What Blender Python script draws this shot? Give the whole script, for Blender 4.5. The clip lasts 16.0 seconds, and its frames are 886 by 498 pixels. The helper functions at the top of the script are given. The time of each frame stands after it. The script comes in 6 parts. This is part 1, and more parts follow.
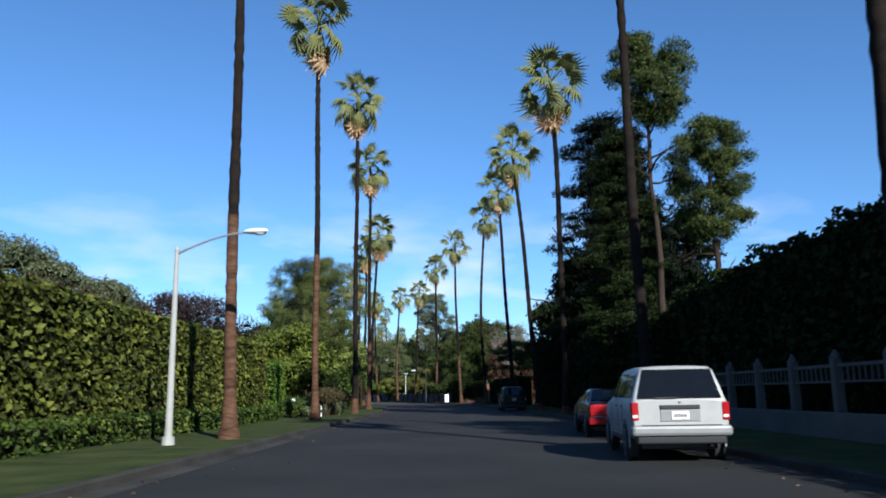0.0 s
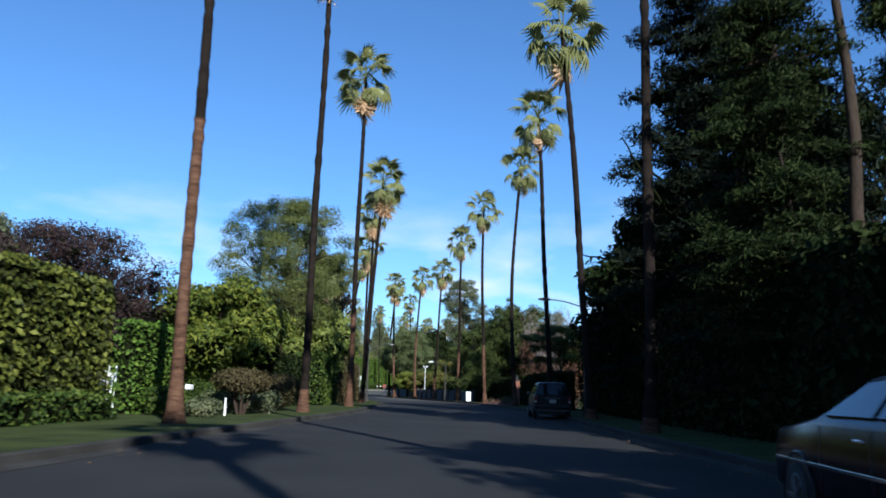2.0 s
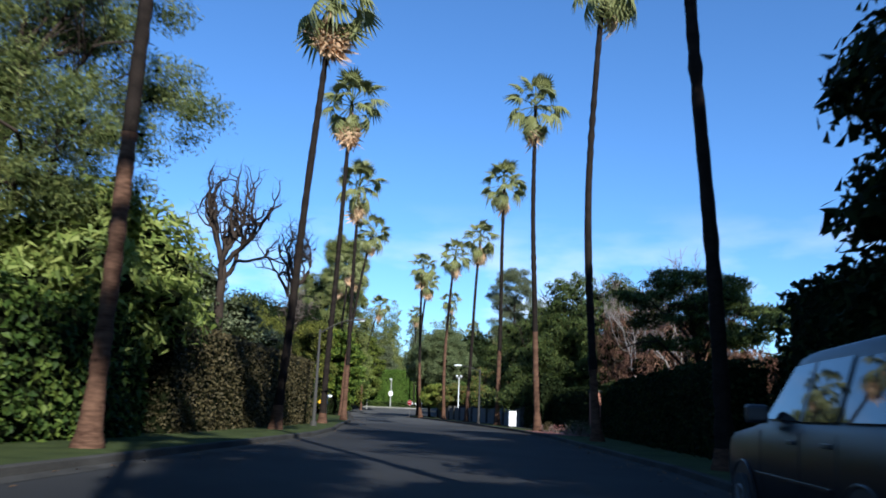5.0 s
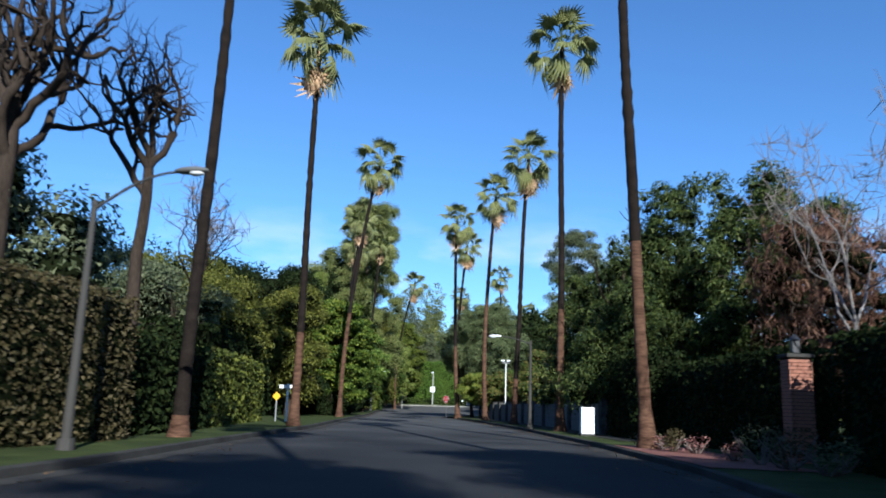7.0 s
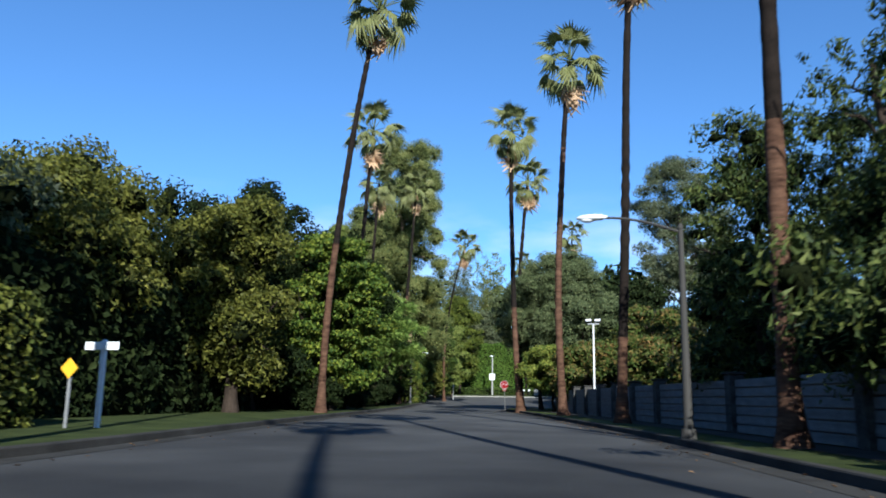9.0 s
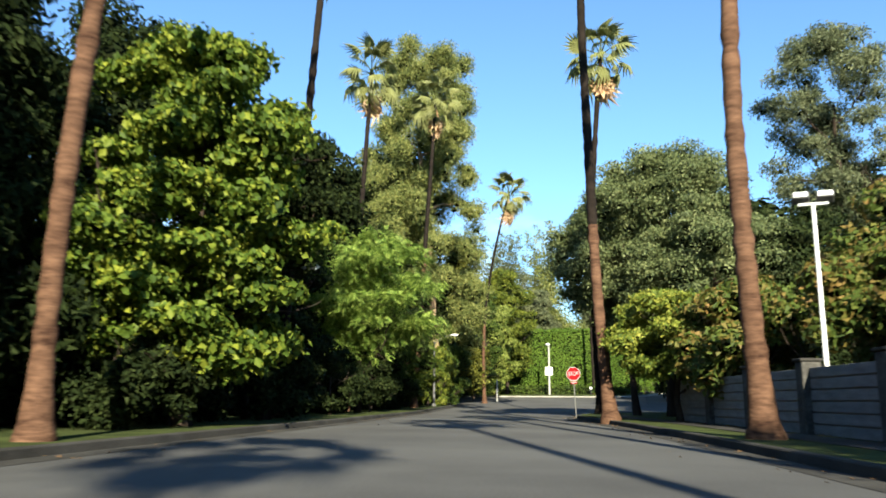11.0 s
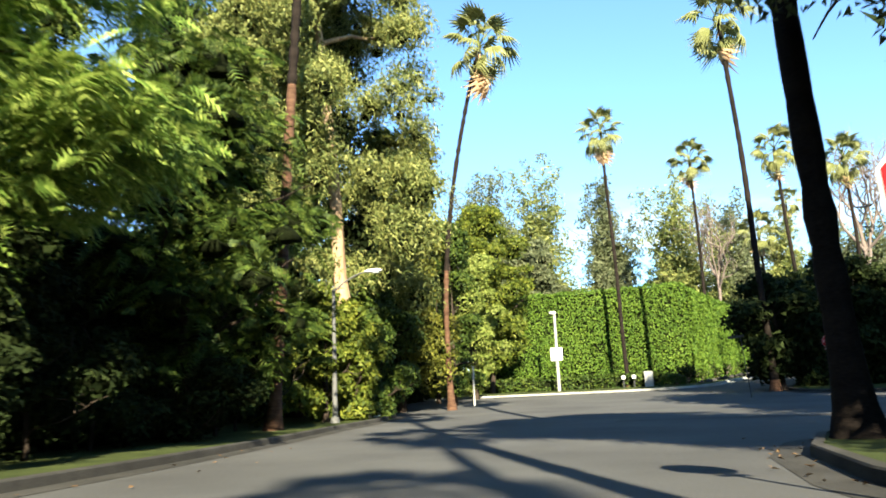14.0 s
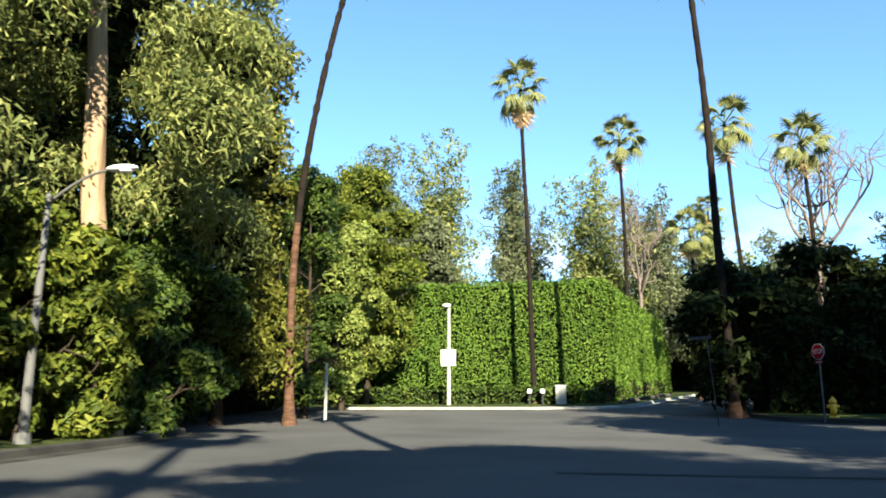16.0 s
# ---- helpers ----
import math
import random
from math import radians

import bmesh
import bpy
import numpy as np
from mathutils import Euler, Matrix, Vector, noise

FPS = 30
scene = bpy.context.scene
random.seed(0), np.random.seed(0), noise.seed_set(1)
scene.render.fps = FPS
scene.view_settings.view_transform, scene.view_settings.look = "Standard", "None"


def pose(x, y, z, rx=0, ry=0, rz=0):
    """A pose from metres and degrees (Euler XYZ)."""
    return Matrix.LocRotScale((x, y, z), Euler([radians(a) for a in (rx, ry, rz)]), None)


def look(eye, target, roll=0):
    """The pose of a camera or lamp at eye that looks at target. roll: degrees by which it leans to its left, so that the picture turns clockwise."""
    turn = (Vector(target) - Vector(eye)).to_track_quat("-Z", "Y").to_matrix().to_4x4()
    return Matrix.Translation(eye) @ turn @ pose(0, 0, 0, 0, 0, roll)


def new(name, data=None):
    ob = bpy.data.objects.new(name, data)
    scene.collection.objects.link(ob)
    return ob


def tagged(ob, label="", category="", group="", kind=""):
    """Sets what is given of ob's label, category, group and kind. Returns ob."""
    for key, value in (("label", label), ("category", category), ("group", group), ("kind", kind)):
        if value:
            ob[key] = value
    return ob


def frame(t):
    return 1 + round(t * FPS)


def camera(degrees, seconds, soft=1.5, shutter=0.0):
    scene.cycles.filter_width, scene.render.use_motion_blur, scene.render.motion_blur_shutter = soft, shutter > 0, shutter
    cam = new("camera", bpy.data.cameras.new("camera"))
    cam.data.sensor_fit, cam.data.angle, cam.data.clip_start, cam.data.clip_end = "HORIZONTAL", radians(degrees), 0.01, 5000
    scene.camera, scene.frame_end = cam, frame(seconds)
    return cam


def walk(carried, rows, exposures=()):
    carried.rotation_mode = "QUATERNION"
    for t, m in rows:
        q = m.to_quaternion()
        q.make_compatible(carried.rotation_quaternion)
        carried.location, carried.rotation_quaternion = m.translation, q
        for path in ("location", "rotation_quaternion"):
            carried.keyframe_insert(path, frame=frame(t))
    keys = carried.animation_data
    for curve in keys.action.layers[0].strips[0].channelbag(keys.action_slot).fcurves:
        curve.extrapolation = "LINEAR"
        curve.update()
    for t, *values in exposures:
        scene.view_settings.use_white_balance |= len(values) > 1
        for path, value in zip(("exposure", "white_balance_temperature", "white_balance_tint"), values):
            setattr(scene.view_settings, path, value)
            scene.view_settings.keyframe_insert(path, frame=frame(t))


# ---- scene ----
cam = camera(59.0, 16.0, soft=1.75, shutter=0.25)
PATH = [
    (0, (0.271, 2.127, 1.296), (0.257, 4.093, 1.661), -0.9),
    (0.5, (0.677, 6.648, 1.231), (0.613, 8.622, 1.547), 0.3),
    (1, (0.943, 11.214, 1.09), (0.84, 13.177, 1.46), 1.8),
    (1.5, (1.279, 16.269, 1.136), (1.162, 18.23, 1.516), 1.6),
    (2, (1.629, 21.546, 1.14), (1.515, 23.51, 1.5), 1.6),
    (2.5, (2.174, 26.926, 1.169), (2.023, 28.884, 1.549), 2.5),
    (3, (2.395, 32.367, 1.106), (2.223, 34.322, 1.488), 3.4),
    (3.5, (2.556, 37.914, 1.077), (2.372, 39.868, 1.464), 3.2),
    (4, (2.428, 43.663, 1.1), (2.218, 45.612, 1.501), 2.8),
    (6.5, (1.097, 74.751, 1.173), (0.731, 76.677, 1.572), 2.1),
    (7, (0.527, 80.965, 1.127), (0.117, 82.883, 1.522), 1.8),
    (7.5, (-0.236, 87.158, 1.164), (-0.692, 89.07, 1.535), 1.8),
    (8, (-1.19, 93.205, 1.12), (-1.685, 95.108, 1.489), 2.2),
    (8.5, (-2.344, 99.273, 0.981), (-2.875, 101.165, 1.353), 1.5),
    (11, (-9.676, 130.056, 0.785), (-10.367, 131.894, 1.164), 0.4),
    (11.5, (-11.355, 136.22, 0.747), (-12.064, 138.051, 1.127), -0.3),
    (12, (-12.933, 142.03, 0.742), (-13.668, 143.856, 1.093), -1.1),
    (12.5, (-14.47, 147.167, 0.774), (-15.205, 148.988, 1.151), -1.5),
    (13, (-15.915, 152.095, 0.781), (-16.648, 153.914, 1.174), -1.6),
    (13.5, (-17.126, 156.517, 0.841), (-17.828, 158.345, 1.248), -1.6),
    (14, (-18.105, 160.614, 0.77), (-18.756, 162.464, 1.162), -2.4),
    (14.5, (-18.891, 164.363, 0.816), (-19.488, 166.234, 1.195), -2.2),
    (15, (-19.515, 167.721, 0.841), (-20.054, 169.612, 1.206), -1.8),
    (15.5, (-20.016, 170.528, 0.836), (-20.494, 172.433, 1.209), -0.7),
    (16, (-20.415, 172.839, 0.862), (-20.827, 174.751, 1.278), 0.1),
]
EXPOSURES = [(0, 0.78, 5500, 6), (1.5, 0.82, 5400, 6), (3, 0.93, 5350, 8), (4.2, 0.98, 5350, 8), (6.5, 0.92, 5300, 6), (8.5, 0.88, 5200, 6), (11, 1.8, 6600, 0), (12, 2.2, 6700, 0), (12.5, 2.32, 6800, 0), (13.5, 2.4, 6900, 0), (14.5, 2.2, 6700, 0), (16, 2.05, 6600, 0)]
walk(cam, [(t, look(eye, target, roll)) for t, eye, target, roll in PATH], EXPOSURES)

# ---- world, sun ----
SUN_AZ, SUN_EL = 154.0, 27.0
world = bpy.data.worlds.new("sky")
scene.world = world
world.use_nodes = True
wn = world.node_tree.nodes
sky = wn.new("ShaderNodeTexSky")
sky.sky_type = "NISHITA"
sky.sun_disc = False
sky.sun_elevation, sky.sun_rotation = radians(SUN_EL), radians(SUN_AZ)
sky.air_density, sky.dust_density, sky.ozone_density = 1.0, 0.0, 6.0
wn["Background"].inputs["Strength"].default_value = 0.085
wl = world.node_tree.links
where = wn.new("ShaderNodeTexCoord")
stretch = wn.new("ShaderNodeMapping")
stretch.inputs["Scale"].default_value = (5.0, 5.0, 16.0)
wl.new(where.outputs["Generated"], stretch.inputs[0])
puffs = wn.new("ShaderNodeTexNoise")
puffs.inputs["Scale"].default_value, puffs.inputs["Detail"].default_value = 1.3, 6
wl.new(stretch.outputs[0], puffs.inputs["Vector"])
split = wn.new("ShaderNodeSeparateXYZ")
wl.new(where.outputs["Generated"], split.inputs[0])
low = wn.new("ShaderNodeMapRange")
low.inputs["From Min"].default_value, low.inputs["From Max"].default_value = 0.26, 0.1
wl.new(split.outputs["Z"], low.inputs["Value"])
cover = wn.new("ShaderNodeMapRange")
cover.inputs["From Min"].default_value, cover.inputs["From Max"].default_value, cover.inputs["To Max"].default_value = 0.5, 0.72, 0.8
wl.new(puffs.outputs[0], cover.inputs["Value"])
both = wn.new("ShaderNodeMath")
both.operation = "MULTIPLY"
wl.new(low.outputs[0], both.inputs[0])
wl.new(cover.outputs[0], both.inputs[1])
cloudy = wn.new("ShaderNodeMixRGB")
cloudy.inputs["Color2"].default_value = (7.5, 7.0, 6.6, 1)
wl.new(both.outputs[0], cloudy.inputs["Fac"])
wl.new(sky.outputs[0], cloudy.inputs["Color1"])
wl.new(cloudy.outputs[0], wn["Background"].inputs["Color"])
sun_data = bpy.data.lights.new("sun", "SUN")
sun_data.energy, sun_data.angle, sun_data.color = 5.0, radians(0.5), (1.0, 0.9, 0.76)
sun = new("sun", sun_data)
sd = Vector((math.sin(radians(SUN_AZ)) * math.cos(radians(SUN_EL)), math.cos(radians(SUN_AZ)) * math.cos(radians(SUN_EL)), math.sin(radians(SUN_EL))))
sun.matrix_world = look(sd * 50, (0, 0, 0))

# ---- materials ----


def base_mat(name, rough=0.8, metal=0.0, spec=0.5):
    m = bpy.data.materials.new(name)
    m.use_nodes = True
    b = m.node_tree.nodes["Principled BSDF"]
    b.inputs["Roughness"].default_value = rough
    b.inputs["Metallic"].default_value = metal
    b.inputs["Specular IOR Level"].default_value = spec
    return m, m.node_tree.nodes, m.node_tree.links, b


def ramp(nodes, stops):
    r = nodes.new("ShaderNodeValToRGB")
    while len(r.color_ramp.elements) < len(stops):
        r.color_ramp.elements.new(0.5)
    for e, (p, c) in zip(r.color_ramp.elements, stops):
        e.position, e.color = p, (*c, 1)
    return r


def mottled(name, c1, c2, scale, rough=0.85, metal=0.0, fine=None, bump=0.0, spec=0.4, stretch=(1, 1, 1), detail=6.0):
    """A surface whose colour wanders between two tones at two scales."""
    m, n, l, b = base_mat(name, rough, metal, spec)
    tc = n.new("ShaderNodeTexCoord")
    mp = n.new("ShaderNodeMapping")
    mp.inputs["Scale"].default_value = stretch
    l.new(tc.outputs["Object"], mp.inputs[0])
    big = n.new("ShaderNodeTexNoise")
    big.inputs["Scale"].default_value, big.inputs["Detail"].default_value = scale, detail
    l.new(mp.outputs[0], big.inputs["Vector"])
    small = n.new("ShaderNodeTexNoise")
    small.inputs["Scale"].default_value, small.inputs["Detail"].default_value = fine or scale * 14, 4
    l.new(mp.outputs[0], small.inputs["Vector"])
    mix = n.new("ShaderNodeMath")
    mix.operation = "MULTIPLY_ADD"
    l.new(small.outputs[0], mix.inputs[0])
    mix.inputs[1].default_value = 0.45
    half = n.new("ShaderNodeMath")
    half.operation = "MULTIPLY"
    l.new(big.outputs[0], half.inputs[0])
    half.inputs[1].default_value = 0.55
    l.new(half.outputs[0], mix.inputs[2])
    r = ramp(n, [(0.34, c1), (0.66, c2)])
    l.new(mix.outputs[0], r.inputs[0])
    l.new(r.outputs[0], b.inputs["Base Color"])
    if bump:
        bp = n.new("ShaderNodeBump")
        bp.inputs["Strength"].default_value = bump
        bp.inputs["Distance"].default_value = 0.03
        l.new(mix.outputs[0], bp.inputs["Height"])
        l.new(bp.outputs[0], b.inputs["Normal"])
    return m


def leafy(name, c1, c2, c3, through_light=0.3, rough=0.55, gloss=0.14):
    """Leaves: each one takes its own tone between three; some light passes through."""
    m, n, l, b = base_mat(name, rough, 0, gloss)
    geo = n.new("ShaderNodeNewGeometry")
    tc = n.new("ShaderNodeTexCoord")
    nz = n.new("ShaderNodeTexNoise")
    nz.inputs["Scale"].default_value, nz.inputs["Detail"].default_value = 0.55, 3
    l.new(tc.outputs["Object"], nz.inputs["Vector"])
    mx = n.new("ShaderNodeMath")
    mx.operation = "MULTIPLY_ADD"
    l.new(geo.outputs["Random Per Island"], mx.inputs[0])
    mx.inputs[1].default_value = 0.5
    sc = n.new("ShaderNodeMath")
    sc.operation = "MULTIPLY"
    l.new(nz.outputs[0], sc.inputs[0])
    sc.inputs[1].default_value = 0.5
    l.new(sc.outputs[0], mx.inputs[2])
    r = ramp(n, [(0.2, c1), (0.5, c2), (0.8, c3)])
    l.new(mx.outputs[0], r.inputs[0])
    l.new(r.outputs[0], b.inputs["Base Color"])
    tr = n.new("ShaderNodeBsdfTranslucent")
    l.new(r.outputs[0], tr.inputs["Color"])
    ms = n.new("ShaderNodeMixShader")
    ms.inputs[0].default_value = through_light
    l.new(b.outputs[0], ms.inputs[1])
    l.new(tr.outputs[0], ms.inputs[2])
    l.new(ms.outputs[0], n["Material Output"].inputs["Surface"])
    return m


def plain(name, c, rough=0.5, metal=0.0, spec=0.5):
    return mottled(name, [v * 0.88 for v in c], [min(1, v * 1.1) for v in c], 3.0, rough, metal, fine=60, spec=spec)


MAT = {}


def shade_toned_asphalt():
    """Asphalt with light put into its colour: dark for the shaded stretch, giving way in ragged patches to a pale
    sunlit tone further up the street.
    """
    m, n, l, bs = base_mat("asphalt", 0.9, 0.0, 0.15)
    tc = n.new("ShaderNodeTexCoord")
    fine = n.new("ShaderNodeTexNoise")
    fine.inputs["Scale"].default_value, fine.inputs["Detail"].default_value = 38, 5
    l.new(tc.outputs["Object"], fine.inputs["Vector"])
    patch = n.new("ShaderNodeTexNoise")
    patch.inputs["Scale"].default_value, patch.inputs["Detail"].default_value = 0.3, 7
    l.new(tc.outputs["Object"], patch.inputs["Vector"])
    mix = n.new("ShaderNodeMath")
    mix.operation = "MULTIPLY_ADD"
    mix.inputs[1].default_value = 0.5
    l.new(fine.outputs[0], mix.inputs[0])
    half = n.new("ShaderNodeMath")
    half.operation = "MULTIPLY"
    half.inputs[1].default_value = 0.5
    l.new(patch.outputs[0], half.inputs[0])
    l.new(half.outputs[0], mix.inputs[2])
    shaded_tone = ramp(n, [(0.34, (0.015, 0.015, 0.0155)), (0.66, (0.034, 0.033, 0.032))])
    sunlit_tone = ramp(n, [(0.34, (0.0492, 0.0476, 0.0459)), (0.66, (0.1, 0.0978, 0.0926))])
    l.new(mix.outputs[0], shaded_tone.inputs[0])
    l.new(mix.outputs[0], sunlit_tone.inputs[0])
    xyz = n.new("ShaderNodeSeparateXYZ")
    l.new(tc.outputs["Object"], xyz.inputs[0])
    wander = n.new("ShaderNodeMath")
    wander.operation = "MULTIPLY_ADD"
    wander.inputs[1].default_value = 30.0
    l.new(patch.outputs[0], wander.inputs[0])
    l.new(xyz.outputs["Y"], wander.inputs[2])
    shade_to_sun = n.new("ShaderNodeMapRange")
    shade_to_sun.inputs["From Min"].default_value, shade_to_sun.inputs["From Max"].default_value = 118.0, 152.0
    l.new(wander.outputs[0], shade_to_sun.inputs["Value"])
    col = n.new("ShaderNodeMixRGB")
    l.new(shade_to_sun.outputs[0], col.inputs["Fac"])
    l.new(shaded_tone.outputs[0], col.inputs["Color1"])
    l.new(sunlit_tone.outputs[0], col.inputs["Color2"])
    l.new(col.outputs[0], bs.inputs["Base Color"])
    bp = n.new("ShaderNodeBump")
    bp.inputs["Strength"].default_value, bp.inputs["Distance"].default_value = 0.3, 0.02
    l.new(mix.outputs[0], bp.inputs["Height"])
    l.new(bp.outputs[0], bs.inputs["Normal"])
    return m


MAT["asphalt"] = shade_toned_asphalt()
MAT["concrete"] = mottled("concrete", (0.0232, 0.0218, 0.0195), (0.0651, 0.0614, 0.0549), 0.8, 0.9, fine=40, bump=0.2, spec=0.08)
MAT["pale_kerb"] = mottled("pale_concrete", (0.2, 0.19, 0.165), (0.36, 0.345, 0.3), 0.8, 0.9, fine=40, bump=0.2, spec=0.1)
MAT["grass"] = mottled("lawn", (0.0179, 0.0253, 0.00744), (0.0632, 0.0781, 0.0223), 0.9, 0.95, fine=38, bump=1.0, spec=0.1)
MAT["soil"] = mottled("soil", (0.0217, 0.0186, 0.0112), (0.0434, 0.0384, 0.0198), 0.25, 0.95, fine=12, bump=0.5, spec=0.08)
MAT["brickbed"] = mottled("red_mulch", (0.12, 0.045, 0.0338), (0.195, 0.075, 0.0525), 2.0, 0.9, fine=30, bump=0.4)
MAT["bark"] = mottled("bark", (0.0186, 0.0136, 0.00992), (0.0527, 0.0384, 0.0285), 2.5, 0.95, fine=22, bump=0.9, stretch=(1, 1, 0.25), spec=0.08)
MAT["bark_pale"] = mottled("pale_bark", (0.11, 0.055, 0.03), (0.5, 0.36, 0.21), 1.6, 0.85, fine=7, bump=0.9, stretch=(0.868, 0.868, 0.0868))
MAT["bark_white"] = mottled("white_bark", (0.124, 0.105, 0.093), (0.26, 0.229, 0.205), 2.5, 0.85, fine=16, bump=0.4)
# Reddish trunk skin; a large low also paints sunlit upper trunks with it.
MAT["palm_low"] = mottled("palm_trunk_reddish", (0.0279, 0.0136, 0.00868), (0.13, 0.0713, 0.0434), 2.2, 0.9, fine=9, bump=1.0, stretch=(0.434, 0.434, 1.98), spec=0.08)
# Dark upper skin; on palms with a small low it also carries shade.
MAT["palm_up"] = mottled("palm_trunk_dark_shade", (0.00608, 0.00477, 0.00391), (0.0217, 0.016, 0.0126), 1.5, 0.95, fine=14, bump=0.8, stretch=(1, 1, 2.5), spec=0.08)
MAT["frond"] = leafy("palm_frond", (0.0392, 0.0557, 0.0156), (0.107, 0.124, 0.0356), (0.271, 0.263, 0.107), 0.25, 0.36)
MAT["dead"] = leafy("dead_frond", (0.263, 0.151, 0.0709), (0.425, 0.263, 0.142), (0.608, 0.425, 0.263), 0.25, 0.8)
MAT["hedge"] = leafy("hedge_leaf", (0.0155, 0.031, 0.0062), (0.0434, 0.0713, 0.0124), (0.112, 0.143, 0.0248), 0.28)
MAT["hedge_old"] = leafy("weathered_hedge_leaf", (0.0232, 0.0248, 0.00775), (0.062, 0.0775, 0.014), (0.194, 0.201, 0.0349), 0.28)
MAT["ficus"] = leafy("bright_hedge_leaf", (0.0434, 0.0868, 0.0124), (0.093, 0.161, 0.0217), (0.174, 0.248, 0.0372), 0.35)
# Near-black core colour, painted for the shade inside hedges and crowns.
MAT["core"] = mottled("inner_shade_dark", (0.0044, 0.00605, 0.0022), (0.0121, 0.0154, 0.0055), 3.0, 0.95, fine=20, bump=0.8, spec=0.03)
# Dark leaf with the shade of its trees and hedges put into the tone.
MAT["oak"] = leafy("shade_dark_leaf", (0.0054, 0.009, 0.003), (0.0144, 0.0222, 0.0066), (0.033, 0.0432, 0.0132), 0.2, 0.7, 0.05)
MAT["pine"] = leafy("pine_needles", (0.0674, 0.0944, 0.018), (0.171, 0.212, 0.0449), (0.315, 0.332, 0.0899), 0.35)
# Near-black needles: shade from neighbouring trees is in the colour.
MAT["cedar"] = leafy("shade_dark_cedar_needles", (0.0036, 0.006, 0.0036), (0.0084, 0.0126, 0.0078), (0.018, 0.024, 0.0144), 0.12, 0.7, 0.05)
MAT["purple"] = leafy("purple_brown_leaf", (0.012, 0.008, 0.009), (0.04, 0.026, 0.026), (0.085, 0.06, 0.05), 0.2, gloss=0.05)
MAT["stone_pine"] = leafy("stone_pine_needles", (0.03, 0.043, 0.012), (0.095, 0.116, 0.031), (0.215, 0.225, 0.07), 0.26)
MAT["euc"] = leafy("gum_leaf", (0.042, 0.06, 0.018), (0.15, 0.172, 0.05), (0.33, 0.325, 0.105), 0.32)
MAT["lime"] = leafy("lime_leaf", (0.0356, 0.0535, 0.00998), (0.0891, 0.117, 0.0171), (0.228, 0.236, 0.0356), 0.35)
MAT["ginkgo"] = leafy("autumn_leaf", (0.026, 0.048, 0.008), (0.085, 0.13, 0.018), (0.25, 0.27, 0.034), 0.38)
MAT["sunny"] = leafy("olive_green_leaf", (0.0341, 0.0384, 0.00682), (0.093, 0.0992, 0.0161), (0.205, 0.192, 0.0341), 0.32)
MAT["gold"] = leafy("yellowing_leaf", (0.04, 0.068, 0.012), (0.13, 0.165, 0.026), (0.31, 0.3, 0.05), 0.35)
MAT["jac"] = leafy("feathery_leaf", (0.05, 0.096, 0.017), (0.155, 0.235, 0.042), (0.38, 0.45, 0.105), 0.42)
MAT["olive"] = leafy("grey_leaf", (0.0465, 0.0581, 0.0271), (0.0969, 0.112, 0.0542), (0.186, 0.194, 0.101), 0.3)
MAT["rust"] = leafy("rusty_leaf", (0.06352, 0.03168, 0.01904), (0.1349, 0.06656, 0.04128), (0.2544, 0.1429, 0.08736), 0.25)
MAT["brush"] = leafy("dry_brush_leaf", (0.0341, 0.0285, 0.0112), (0.062, 0.0508, 0.0211), (0.105, 0.0806, 0.0372), 0.2)
MAT["cypress"] = leafy("cypress_spray", (0.0149, 0.0268, 0.00744), (0.0446, 0.0632, 0.0149), (0.126, 0.142, 0.0335), 0.22)
MAT["evergreen"] = leafy("evergreen_leaf", (0.0349, 0.0496, 0.0194), (0.093, 0.116, 0.045), (0.209, 0.225, 0.0969), 0.28)
MAT["toyon"] = leafy("orange_flecked_leaf", (0.031, 0.0527, 0.00992), (0.0744, 0.0992, 0.0186), (0.198, 0.118, 0.0372), 0.25)
MAT["pink"] = leafy("pink_flower", (0.15, 0.05, 0.042), (0.25, 0.115, 0.1), (0.36, 0.22, 0.18), 0.2)
MAT["stone"] = mottled("dark_rough_stone", (0.03, 0.028, 0.026), (0.1, 0.095, 0.085), 3.0, 0.9, fine=18, bump=0.6, spec=0.1)
MAT["litter"] = leafy("dry_leaf_litter", (0.06, 0.035, 0.016), (0.13, 0.075, 0.035), (0.24, 0.15, 0.08), 0.1, 0.8)
MAT["twig"] = mottled("twig", (0.093, 0.0682, 0.0558), (0.198, 0.155, 0.13), 4.0, 0.9, fine=20)
MAT["white"] = plain("white_paint", (0.78, 0.78, 0.76), 0.45)
MAT["pole_grey"] = plain("painted_concrete_pole", (0.31, 0.304, 0.279), 0.7)
MAT["pole_mid"] = plain("mid_grey_pole", (0.0894, 0.0876, 0.0816), 0.75)
# Shaded copy of the concrete pole colour, dark brown-grey.
MAT["pole_dark"] = plain("shade_dark_pole", (0.0341, 0.0307, 0.0256), 0.8)
MAT["galv"] = plain("galvanised_steel", (0.42, 0.42, 0.42), 0.45, 0.6)
MAT["black"] = plain("black_paint", (0.02, 0.02, 0.022), 0.4)
MAT["rubber"] = plain("rubber", (0.025, 0.025, 0.026), 0.85)
MAT["red_sign"] = plain("red_sign_face", (0.203, 0.0045, 0.0075), 0.7, 0.0, 0.08)
MAT["sign_white"] = plain("sign_white", (0.375, 0.375, 0.367), 0.6, 0.0, 0.1)
MAT["fence"] = mottled("weathered_grey_board", (0.1, 0.099, 0.096), (0.215, 0.21, 0.204), 1.5, 0.85, fine=25, bump=0.3, stretch=(1, 1, 5))
MAT["brick"] = mottled("brick", (0.21, 0.0825, 0.0525), (0.315, 0.15, 0.0975), 6.0, 0.9, fine=40, bump=0.4)
